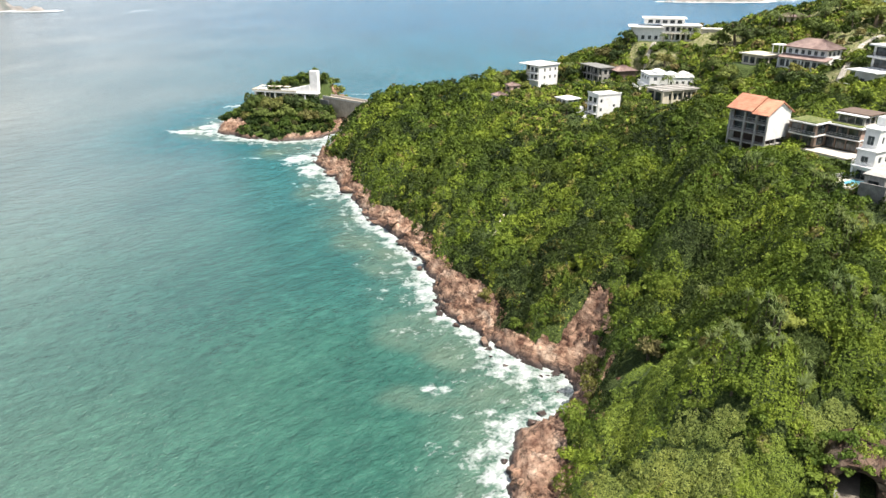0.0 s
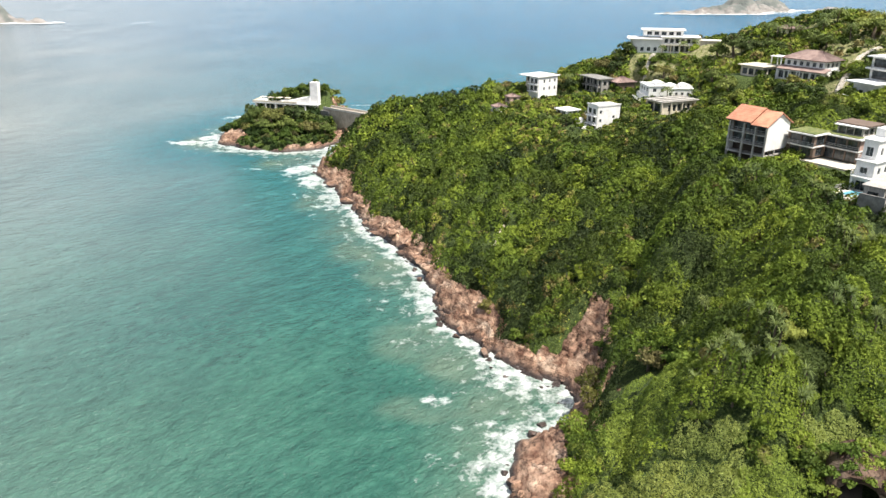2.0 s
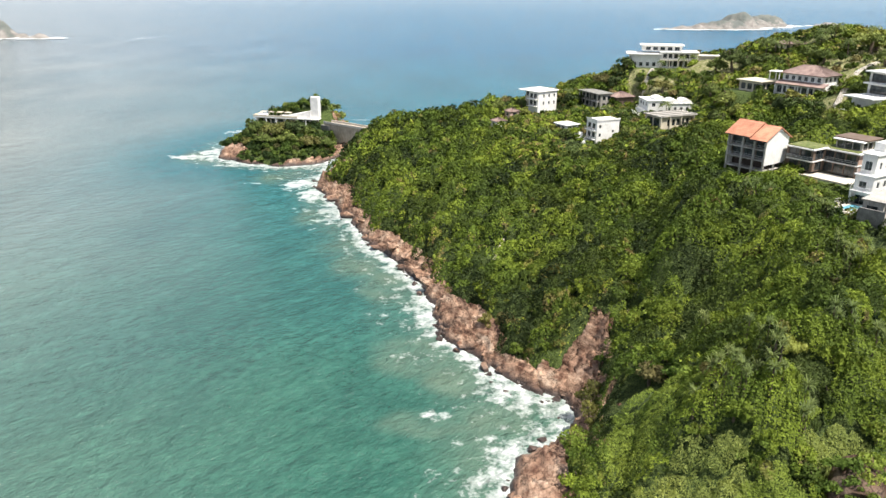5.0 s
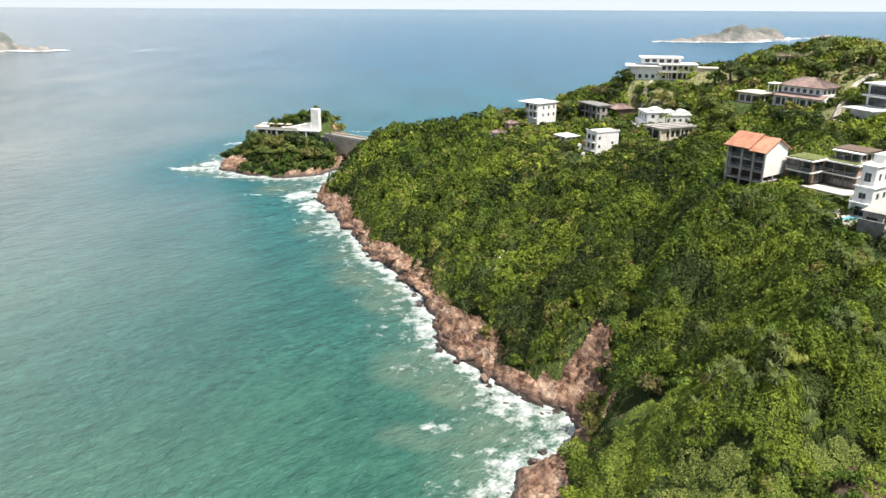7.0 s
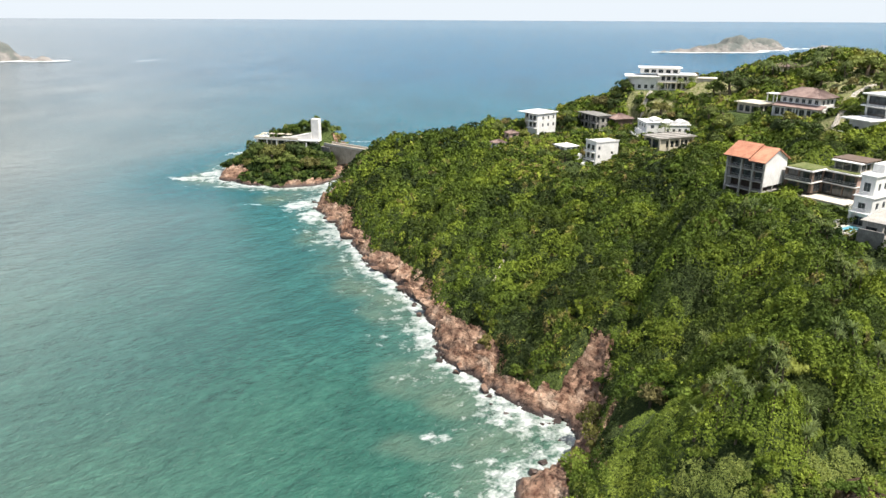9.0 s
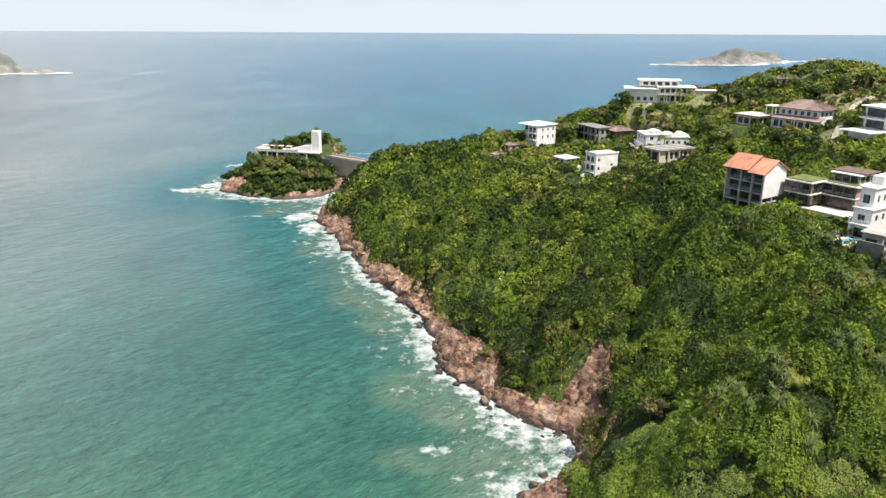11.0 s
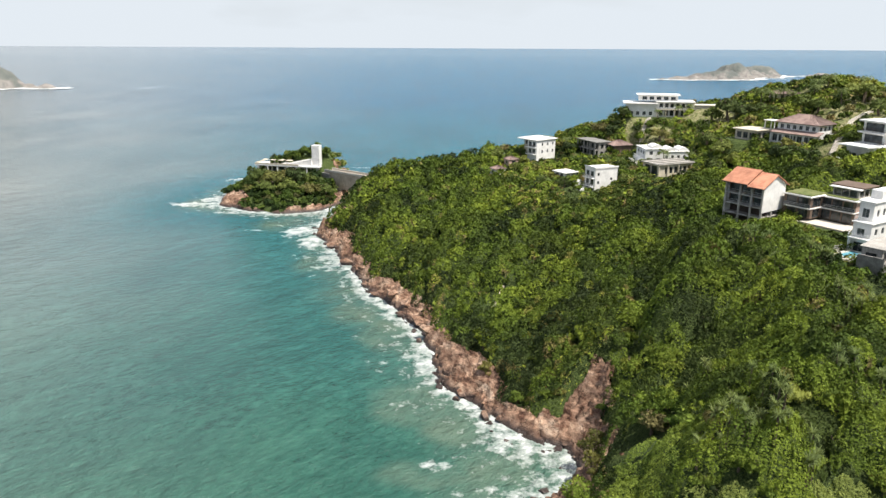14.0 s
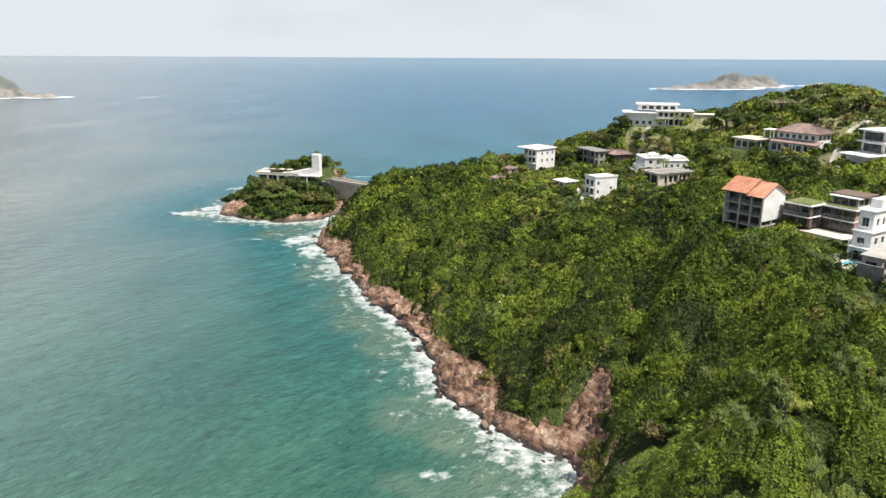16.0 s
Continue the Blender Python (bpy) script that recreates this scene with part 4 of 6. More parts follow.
def caps(x, y, size, seed, lo, hi, lift, turn):
    """Rounded plants side by side: the height of the topmost at each place, and a number that tells it from the others."""
    c, s = math.cos(turn), math.sin(turn)
    u, v = (c * x + s * y) / size, (-s * x + c * y) / size
    i, j = np.floor(u).astype(int), np.floor(v).astype(int)
    top, own = np.zeros(u.shape), np.zeros(u.shape)
    for a in (-1, 0, 1):
        for b in (-1, 0, 1):
            r1 = _LAT[(i + a + seed) % 256, (j + b) % 256]
            r2 = _LAT[(i + a) % 256, (j + b + seed * 3 + 70) % 256]
            r3 = (r1 * 7.13 + r2 * 3.7) % 1.0
            rad = lo + (hi - lo) * r3
            q = ((u - (i + a + r1)) ** 2 + (v - (j + b + r2)) ** 2) / rad ** 2
            h = np.where(q < 1, rad * np.sqrt(np.maximum(0, 1 - q)) + lift * ((r1 * 5.3 + r2 * 9.1) % 1.0), 0)
            own = np.where(h > top, (r1 * 3.9 + r2 * 11.7) % 1.0, own)
            top = np.maximum(top, h)
    return top * size, own


def canopy(x, y, soft):
    """Height of the leaves above the soil, and the tone of the plant that they belong to."""
    wx, wy = x + 2.2 * (vnoise(x, y, 0.35, 3) - 0.5), y + 2.2 * (vnoise(x + 40, y - 60, 0.35, 3) - 0.5)
    c1, h1 = caps(wx, wy, 5.6, 5, 0.42, 0.85, 0.38, 0.3)
    c2, h2 = caps(wx, wy, 2.3, 17, 0.4, 0.8, 0.25, 0.9)
    c3, h3 = caps(wx, wy, 0.95, 29, 0.45, 0.8, 0.2, 0.2)
    low = smoothstep(-0.8, 2.2, sample(GE, x, y)) * (1 - 0.6 * sample(GG, x, y)) * (1 - 0.85 * sample(GM, x, y))
    low = low * (1 - 0.35 * smoothstep(220, 245, y) * (x > 25))
    low = low * (1 - 0.7 * np.exp(-((x - 15.5) / 3) ** 2 - ((y - 260) / 9) ** 2))
    up = (0.2 + low * (0.95 * c1 + 0.95 * c2 + 0.7 * c3)) * (0.5 if soft else 1.0)
    region = smoothstep(0.3, 0.7, vnoise(x + 90, y + 40, 0.045, 3))
    # dark trees under the villas and along the cliff edge, bright scrub on the open ridge
    region = region - 0.45 * np.exp(-((x - 57) / 15) ** 2 - ((y - 101) / 9) ** 2) - 0.3 * np.exp(-((x - 66) / 16) ** 2 - ((y - 120) / 12) ** 2) + 0.5 * np.exp(-((x - 11) / 24) ** 2 - ((y - 272) / 30) ** 2)
    region = region + 0.3 * smoothstep(118, 98, y) * smoothstep(50, 38, x)
    region = region - 0.6 * smoothstep(14, 4, sample(GE, x, y)) * smoothstep(135, 160, y)
    region = region + 0.05 * smoothstep(220, 245, y) * (x > 25) + 0.45 * smoothstep(118, 96, y)
    kind = np.interp(h1, (0.0, 0.2, 0.3, 0.7, 0.8, 1.0), (0.04, 0.12, 0.28, 0.42, 0.54, 0.64))
    lime = np.exp(-((x - 15.5) / 3) ** 2 - ((y - 260) / 9) ** 2)
    tone = (0.66 + 0.2 * h2) if soft else np.clip(kind + 0.34 * (region - 0.5) + 0.18 * (h2 - 0.4) + 0.95 * lime, 0, 0.86)
    dry = ((h2 > 0.97 - 0.34 * smoothstep(225, 255, y) * (x > 25)) & (not soft)) | ((sample(GE, x, y) < 4.5) & (h2 > 0.8))
    return up, np.where(dry, 0.86 + 0.14 * h3, np.minimum(tone, 0.86))


def thicket(name, label, n, fine, mat, near, far, soft=None):
    y = near * (far / near) ** rng.rand(n)
    x = rng.uniform(np.maximum(-0.24 * y, -58), 0.74 * y) if soft is None else rng.uniform(16, 76, n)
    e, inside = sample(GE, x, y), sample(GI.astype(float), x, y)
    ok = (e > -0.6 + 0.6 * rng.rand(n)) & (inside < 0.6) & ((y < 356) | (x > 60)) & (x < 235)
    ok &= ~soft_ground(x, y) if soft is None else soft_ground(x, y, soft)
    ok &= rng.rand(n) > 0.92 * sample(GM, x, y)
    ok &= ~((y > 312) & (x + 44 < -0.35 * (y - 320)))
    x, y = x[ok], y[ok]
    q = 0.22
    up, tone = canopy(x, y, soft is not None)
    z = sample(GZ, x, y) + up
    sx = (sample(GZ, x + q, y) + canopy(x + q, y, soft is not None)[0] - z) / q
    sy = (sample(GZ, x, y + q) + canopy(x, y + q, soft is not None)[0] - z) / q
    # steep sides carry more leaves than flat tops
    steep = np.sqrt(1 + np.minimum(sx ** 2 + sy ** 2, 8))
    ok = rng.rand(len(x)) < steep / 3.0
    x, y, z, sx, sy, tone = (a[ok] for a in (x, y, z, sx, sy, tone))
    nrm = np.stack([-np.clip(sx, -2.5, 2.5), -np.clip(sy, -2.5, 2.5), np.ones(len(x))], 1)
    nrm /= np.linalg.norm(nrm, axis=1, keepdims=True)
    lift = rng.uniform(-0.3, 0.1, len(x)) - 0.3 * rng.rand(len(x)) ** 4
    v, f = leaf_cards(rng, np.stack([x, y, z], 1) + nrm * lift[:, None], nrm, fine * np.hypot(x, y), spread=0.38)
    me = mesh_from(name, v, f, mat)
    set_attr(me, "tree", np.repeat(tone, 4))
    print(name, len(f))
    tagged(new(name, me), label, "shrubs", kind="stuff")


thicket("thicket", "dense green shrubs and creepers covering the coastal slope", 1600000, 0.00135, M_LEAF, 72, 400)
thicket("bright_bushes", "soft bright green bushes at the foot of the slope", 480000, 0.00115, M_SHRUB, 70, 106, 0)
thicket("pale_bushes", "soft pale yellow green bushes at the foot of the slope", 480000, 0.00115, M_GRASS, 70, 106, 1)

# feathery trees that lean over the cove
for x, y, s in ((27.5, 113.5, 1.1), (28.5, 118.5, 1.25), (26.8, 108.5, 0.9), (29.6, 122.5, 1.0)):
    ob = make_tree(rng, 1.9, 4.6, 1100, 0.15, M_FEATHER)
    ob.name = "feathery_tree"
    ob.matrix_world = Matrix.LocRotScale((x, y, float(ground(np.array([x]), np.array([y]))[0][0]) - 0.2), Euler((0, -0.18, rng.uniform(0, 6))), (s, s, s))
    tagged(ob, "feathery olive brown tree leaning over the rocks", "tree", "feathery trees at the cove")


# ---- palms and spiky plants ----
def blade(bm, root, heading, length, width, rise, sag, segs=5, fold=0.25):
    """A long leaf that rises from its root and bends down."""
    side = Vector((-math.sin(heading), math.cos(heading), 0))
    fwd = Vector((math.cos(heading), math.sin(heading), 0))
    prev = None
    for k in range(segs + 1):
        t = k / segs
        c = Vector(root) + fwd * length * t * (1 - 0.25 * sag * t) + Vector((0, 0, length * (rise * t - sag * t * t)))
        w = width * (0.35 + 1.3 * t * (1.6 - 1.5 * t)) if t < 1 else 0.01
        row = [bm.verts.new(c - side * w), bm.verts.new(c + Vector((0, 0, w * fold))), bm.verts.new(c + side * w)]
        if prev:
            bm.faces.new((prev[0], row[0], row[1], prev[1]))
            bm.faces.new((prev[1], row[1], row[2], prev[2]))
        prev = row


def make_spiky(r, n=52):
    ob = new("spiky_plant")
    bm = bmesh.new()
    for k in range(n):
        t = k / n
        blade(bm, (0, 0, 0.2), k * 2.4 + r.uniform(-0.3, 0.3), r.uniform(1.0, 1.9), 0.085, 1.5 - 1.3 * t, 0.4 + 0.45 * t)
    part("leaf_rosette", bm, M_FROND, ob)
    bm = bmesh.new()
    bmesh.ops.create_cone(bm, cap_ends=True, segments=7, radius1=0.24, radius2=0.14, depth=5.2, matrix=Matrix.Translation((0, 0, -2.35)))
    part("stem", bm, M_BARK, ob)
    return tagged(ob, "pale green spiky rosette plant growing among bushes", "plant", "spiky plants on the slope")


def make_palm(r, height):
    ob = new("palm_tree")
    bm = bmesh.new()
    prev = None
    for k in range(8):
        t = k / 7
        c = Vector((0.5 * t * t, 0.2 * t, -0.8 + (height + 0.8) * t))
        ring = [bm.verts.new(c + Vector((math.cos(a), math.sin(a), 0)) * (0.2 - 0.08 * t)) for a in (q * 6.283 / 7 for q in range(7))]
        if prev:
            for i in range(7):
                bm.faces.new((prev[i], prev[(i + 1) % 7], ring[(i + 1) % 7], ring[i]))
        prev = ring
    bm.faces.new(prev)
    part("trunk", bm, M_BARK, ob, "slender ringed palm trunk")
    crown = new("crown")
    crown.parent = ob
    for k in range(15):
        bm = bmesh.new()
        a, ln = k * 2.4, r.uniform(2.8, 3.6)
        rise, sag = r.uniform(0.1, 1.3), r.uniform(0.8, 1.3)
        for j in range(9):
            t = 0.15 + 0.85 * j / 9
            c = Vector((0.5, 0.2, height)) + Vector((math.cos(a), math.sin(a), 0)) * ln * t * (1 - 0.2 * t) + Vector((0, 0, ln * (rise * t - sag * t * t)))
            for sgn in (-1, 1):
                blade(bm, c, a + sgn * 0.8, ln * 0.34 * (1.15 - t * 0.7), 0.075, 0.05, 0.9, 2)
        part("frond", bm, M_FROND, crown)
    return tagged(ob, "palm tree with drooping feathery fronds on the hill", "palm", "palms on the hill")


r = random.Random(4)
src = [make_spiky(r) for k in range(3)]
SPIKY = [(48, 100), (49, 96), (45, 96), (46, 93), (48, 92), (43, 94), (46, 91), (51, 93), (52, 89), (71, 123), (72, 118), (76, 139), (74, 147), (74, 156), (72, 161), (79, 152), (81, 145), (70, 141), (74, 114), (78, 122), (47, 118), (40, 92), (61, 100), (64, 98)]
for k, (x, y) in enumerate(SPIKY):
    for j in range(2 + k % 3):
        s = r.uniform(0.55, 0.95)
        px, py = np.array([x + r.uniform(-2.0, 2.0)]), np.array([y + r.uniform(-2.0, 2.0)])
        z = float(sample(GZ, px, py)[0] + canopy(px, py, False)[0][0])
        copy_thing(src[(k + j) % 3], Matrix.LocRotScale((px[0], py[0], z + r.uniform(0.0, 0.5)), Euler((0, 0, r.uniform(0, 6))), (s, s, s)))
palms = [make_palm(r, 4.2), make_palm(r, 5.6)]
PALMS = [(153, 299), (156, 298), (150, 296), (132, 303), (135, 301), (153, 280), (140, 300), (172, 300), (176, 306), (168, 296), (179, 298), (171, 310), (56, 330), (49, 338), (70, 311), (88, 284), (74, 300), (99, 284),
         (60, 282), (107, 331), (98, 331), (112, 332), (144, 300), (150, 296)]
for k, (x, y) in enumerate(PALMS):
    z = float(ground(np.array([x]), np.array([y]))[0][0])
    s = r.uniform(1.1, 1.45) if k < 7 else r.uniform(0.75, 1.05)
    copy_thing(palms[k % 2], Matrix.LocRotScale((x, y, z), Euler((0, 0, r.uniform(0, 6))), (s, s, s)))
for ob in src + palms:
    for o in (*ob.children_recursive, ob):
        bpy.data.objects.remove(o)

# ---- houses: local x runs back along the right side, local y along the front ----
def house(name, label, corner, yaw, category="house"):
    ob = new(name)
    ob.matrix_world = pose(*corner, 0, 0, yaw)
    return tagged(ob, label, category)


def span(axis, at, u0, u1, z0, z1, t):
    """A box that lies in the plane x = at or y = at, t thick."""
    return (at, at + t, u0, u1, z0, z1) if axis == "x" else (u0, u1, at, at + t, z0, z1)


def face(h, axis, at, u0, u1, z0, z1, holes, mat, t=0.3, glazed=True, frame_mat=None, cols=2):
    """An outer wall with openings (u0, u1, z0, z1) right through it, and a window in each."""
    us = sorted({u0, u1, *[v for q in holes for v in q[:2]]})
    zs = sorted({z0, z1, *[v for q in holes for v in q[2:4]]})
    nu, nz = len(us) - 1, len(zs) - 1
    solid = {(i, j) for i in range(nu) for j in range(nz)
             if not any(q[0] < (us[i] + us[i + 1]) / 2 < q[1] and q[2] < (zs[j] + zs[j + 1]) / 2 < q[3] for q in holes)}
    bm, made = bmesh.new(), {}

    def vert(i, j, k):
        if (i, j, k) not in made:
            q = at + t * k
            made[i, j, k] = bm.verts.new((q, us[i], zs[j]) if axis == "x" else (us[i], q, zs[j]))
        return made[i, j, k]

    for i, j in solid:
        for k in (0, 1):
            bm.faces.new([vert(i, j, k), vert(i + 1, j, k), vert(i + 1, j + 1, k), vert(i, j + 1, k)])
        for (di, dj), ends in (((-1, 0), ((i, j), (i, j + 1))), ((1, 0), ((i + 1, j), (i + 1, j + 1))), ((0, -1), ((i, j), (i + 1, j))), ((0, 1), ((i, j + 1), (i + 1, j + 1)))):
            if (i + di, j + dj) not in solid:
                a, b = ends
                bm.faces.new([vert(*a, 0), vert(*b, 0), vert(*b, 1), vert(*a, 1)])
    bmesh.ops.recalc_face_normals(bm, faces=bm.faces[:])
    wall = part("wall", bm, mat, h)
    if glazed:
        for q in holes:
            window(h, axis, at, *q[:4], frame_mat or M_METAL, cols, t)
    return wall


def window(h, axis, at, u0, u1, z0, z1, mat, cols=2, t=0.3):
    """A framed window set back in its opening."""
    f, a = 0.07, at + t * 0.45
    bars = [span(axis, a, u0, u1, z0, z0 + f, 0.09), span(axis, a, u0, u1, z1 - f, z1, 0.09)]
    for k in range(cols + 1):
        u = u0 + (u1 - u0 - f) * k / cols
        bars.append(span(axis, a, u, u + f, z0 + f, z1 - f, 0.09))
    w = part("window", boxes(*bars), mat, h)
    for k in range(cols):
        a0, a1 = u0 + (u1 - u0) * k / cols + f / 2, u0 + (u1 - u0) * (k + 1) / cols - f / 2
        part("pane", boxes(span(axis, a + 0.03, a0, a1, z0 + f, z1 - f, 0.02)), M_GLASS, w)
    return w


def slab(h, x0, x1, y0, y1, z0, z1, mat, name="slab", label=""):
    return part(name, boxes((x0, x1, y0, y1, z0, z1), bevel=0.04), mat, h, label)


def railing(h, pts, z, mat, height=1.0, step=1.4, glass=False):
    """Posts and a top bar along straight runs."""
    for (x0, y0), (x1, y1) in zip(pts, pts[1:]):
        n = max(1, round(math.hypot(x1 - x0, y1 - y0) / step))
        bars = []
        for k in range(n + 1):
            x, y = x0 + (x1 - x0) * k / n, y0 + (y1 - y0) * k / n
            bars.append((x - 0.04, x + 0.04, y - 0.04, y + 0.04, z, z + height))
        ax, bx, ay, by = min(x0, x1), max(x0, x1), min(y0, y1), max(y0, y1)
        for q in (height, height * 0.55):
            bars.append((ax - 0.05, bx + 0.05, ay - 0.05, by + 0.05, z + q - 0.06, z + q + 0.02))
        rail = part("railing", boxes(*bars), mat, h)
        if glass:
            part("pane", boxes((ax - 0.01, bx + 0.01, ay - 0.01, by + 0.01, z + 0.1, z + height - 0.1)), M_GLASS, rail)


def tiled_slope(h, a, b, c, d, mat, name="roof", pitch=0.32, rise=0.09):
    """A ribbed tile slope: a to b along the eave, d to c along the ridge."""
    a, b, c, d = (Vector(v) for v in (a, b, c, d))
    up = (b - a).cross(d - a).normalized()
    if up.z < 0:
        up = -up
    n = max(2, int((b - a).length / pitch)) * 2
    m = max(2, int((d - a).length / 0.45))
    bm = bmesh.new()
    grid = []
    for j in range(m + 1):
        row = []
        for i in range(n + 1):
            s, t = i / n, j / m
            p = a.lerp(b, s).lerp(d.lerp(c, s), t) + up * (rise * (i % 2) + 0.05 * (1 if j % 2 else 0))
            row.append(bm.verts.new(p))
        grid.append(row)
    for j in range(m):
        for i in range(n):
            bm.faces.new((grid[j][i], grid[j][i + 1], grid[j + 1][i + 1], grid[j + 1][i]))
    low = [bm.verts.new(v - up * 0.22) for v in (a, b, c, d)]
    bm.faces.new(low[::-1])
    ends = [grid[0][0], grid[0][n], grid[m][n], grid[m][0]]
    for i in range(4):
        bm.faces.new((low[i], low[(i + 1) % 4], ends[(i + 1) % 4], ends[i]))
    bmesh.ops.recalc_face_normals(bm, faces=bm.faces[:])
    return part(name, bm, mat, h, "clay tile roof slope")


def hip_roof(h, x0, x1, y0, y1, z, rise, mat, over=0.7):
    x0, x1, y0, y1 = x0 - over, x1 + over, y0 - over, y1 + over
    if x1 - x0 < y1 - y0:
        i = (x1 - x0) / 2
        r0, r1 = ((x0 + x1) / 2, y0 + i, z + rise), ((x0 + x1) / 2, y1 - i, z + rise)
    else:
        i = (y1 - y0) / 2
        r0, r1 = (x0 + i, (y0 + y1) / 2, z + rise), (x1 - i, (y0 + y1) / 2, z + rise)
    c = [(x0, y0, z), (x1, y0, z), (x1, y1, z), (x0, y1, z)]
    if x1 - x0 < y1 - y0:
        quads = [(c[0], c[1], r0, r0), (c[1], c[2], r1, r0), (c[2], c[3], r1, r1), (c[3], c[0], r0, r1)]
    else:
        quads = [(c[0], c[1], r1, r0), (c[1], c[2], r1, r1), (c[2], c[3], r0, r1), (c[3], c[0], r0, r0)]
    for q in quads:
        tiled_slope(h, q[0], q[1], Vector(q[2]) + Vector((0.01, 0.01, 0)), q[3], mat)


def shell(h, x0, x1, y0, y1, z0, z1, mat, front=(), side=(), t=0.3, cols=2, fm=None):
    """Four walls: openings in the front (x = x0) and in the right side (y = y0)."""
    face(h, "x", x0, y0 + t, y1, z0, z1, list(front), mat, t, cols=cols, frame_mat=fm)
    face(h, "y", y0, x0, x1, z0, z1, list(side), mat, t, cols=cols, frame_mat=fm)
    part("wall", boxes((x1 - t, x1, y0 + t, y1, z0, z1)), mat, h)
    part("wall", boxes((x0 + t, x1 - t, y1 - t, y1, z0, z1)), mat, h)


def holes(u0, u1, n, z0, z1, gap=0.35):
    """n even openings between u0 and u1."""
    w = (u1 - u0) / n
    return [(u0 + w * k + w * gap / 2, u0 + w * (k + 1) - w * gap / 2, z0, z1) for k in range(n)]


def columns(h, pts, z0, z1, mat, r=0.2):
    for x, y in pts:
        part("column", boxes((x - r, x + r, y - r, y + r, z0, z1), bevel=0.02), mat, h)


# orange-roofed house on a tall concrete frame
h = house("hillside_house", "tall house on concrete stilts with white gable and orange tile roof", (81.2, 177.6, 33.0), 35)
L, W = 11.0, 9.8
levels = (2.6, 5.2, 7.9)
for z in levels:
    slab(h, -0.2, W, 0, L, z - 0.28, z, M_CONCRETE)
columns(h, [(x, y) for y in (0.25, 3.3, 6.6, L - 0.25) for x in (0.1, 4.6)], -3.0, 10.5, M_CONCRETE, 0.24)
# recess walls take dark browns in place of the deep shade there
part("wall", boxes((2.6, 2.9, 0.3, L, -3, 5.0)), M_DARKWOOD, h, "recessed wall of the open storeys, coloured dark for shade")
face(h, "x", 1.7, 0.3, L, 5.2, 7.6, holes(0.5, L - 0.2, 3, 5.3, 7.5, 0.2), M_BROWN, frame_mat=M_DARKWOOD)
face(h, "x", 1.5, 0.3, L, 7.9, 10.6, holes(0.5, L - 0.2, 3, 8.0, 10.3, 0.2), M_BROWN, frame_mat=M_DARKWOOD)
railing(h, [(-0.1, 0.3), (-0.1, L)], 7.9, M_METAL)
railing(h, [(-0.1, 0.3), (-0.1, L)], 5.2, M_METAL)
bm = bmesh.new()
prof = [(0, 3.9), (W, 3.9), (W, 10.7), (W / 2, 13.2), (0, 10.7)]
va = [bm.verts.new((x, -0.05, z)) for x, z in prof]
vb = [bm.verts.new((x, 0.3, z)) for x, z in prof]
bm.faces.new(va), bm.faces.new(vb[::-1])
for i in range(5):
    bm.faces.new((va[i], vb[i], vb[(i + 1) % 5], va[(i + 1) % 5]))
bmesh.ops.recalc_face_normals(bm, faces=bm.faces[:])
part("gable_wall", bm, M_WHITE, h, "white rendered gable wall")
part("wall", boxes((W - 0.3, W, 0.3, L, -3, 10.7)), M_WHITE, h)
part("wall", boxes((0.6, W - 0.3, L - 0.3, L, 2.6, 10.7)), M_WHITE, h)
for y0, y1, dz in ((-0.5, 4.2, 0.0), (4.2, L + 0.5, 0.45)):
    tiled_slope(h, (-1.2, y0, 10.3 + dz), (-1.2, y1, 10.3 + dz), (W / 2, y1, 13.4 + dz), (W / 2, y0, 13.4 + dz), M_TILE)
    tiled_slope(h, (W + 0.8, y0, 10.3 + dz), (W + 0.8, y1, 10.3 + dz), (W / 2, y1, 13.4 + dz), (W / 2, y0, 13.4 + dz), M_TILE)
part("fascia", boxes((-1.3, -1.2, -0.5, 4.2, 10.05, 10.35), (-1.3, -1.2, 4.2, L + 0.5, 10.5, 10.8)), M_DARKWOOD, h)

# brown modern house with flat planted roofs
h = house("modern_house", "brown modern house with flat planted roofs and large windows", (101.7, 172.0, 35.4), 33)
slab(h, -0.5, 8.6, -0.6, 9.6, 5.7, 6.05, M_WHITE, "roof_slab", "pale roof edge")
slab(h, -0.5, 8.2, -0.2, 9.4, 2.75, 3.0, M_WHITE, "floor_slab")
face(h, "x", 0.0, 0.0, 9.0, 0, 2.75, holes(0.4, 8.8, 3, 0.1, 2.5, 0.12), M_BROWN, frame_mat=M_DARKWOOD, cols=3)
face(h, "x", 0.0, 0.0, 9.0, 3.0, 5.7, holes(0.4, 8.8, 3, 3.1, 5.5, 0.12), M_BROWN, frame_mat=M_DARKWOOD, cols=3)
part("wall", boxes((0.3, 8, 0.0, 0.3, -2, 5.7)), M_PINK, h, "rough brown side wall")
part("wall", boxes((7.7, 8, 0.3, 9.3, -2, 5.7)), M_BROWN, h)
railing(h, [(-0.4, -0.1), (-0.4, 9.0)], 3.0, M_METAL, glass=True)
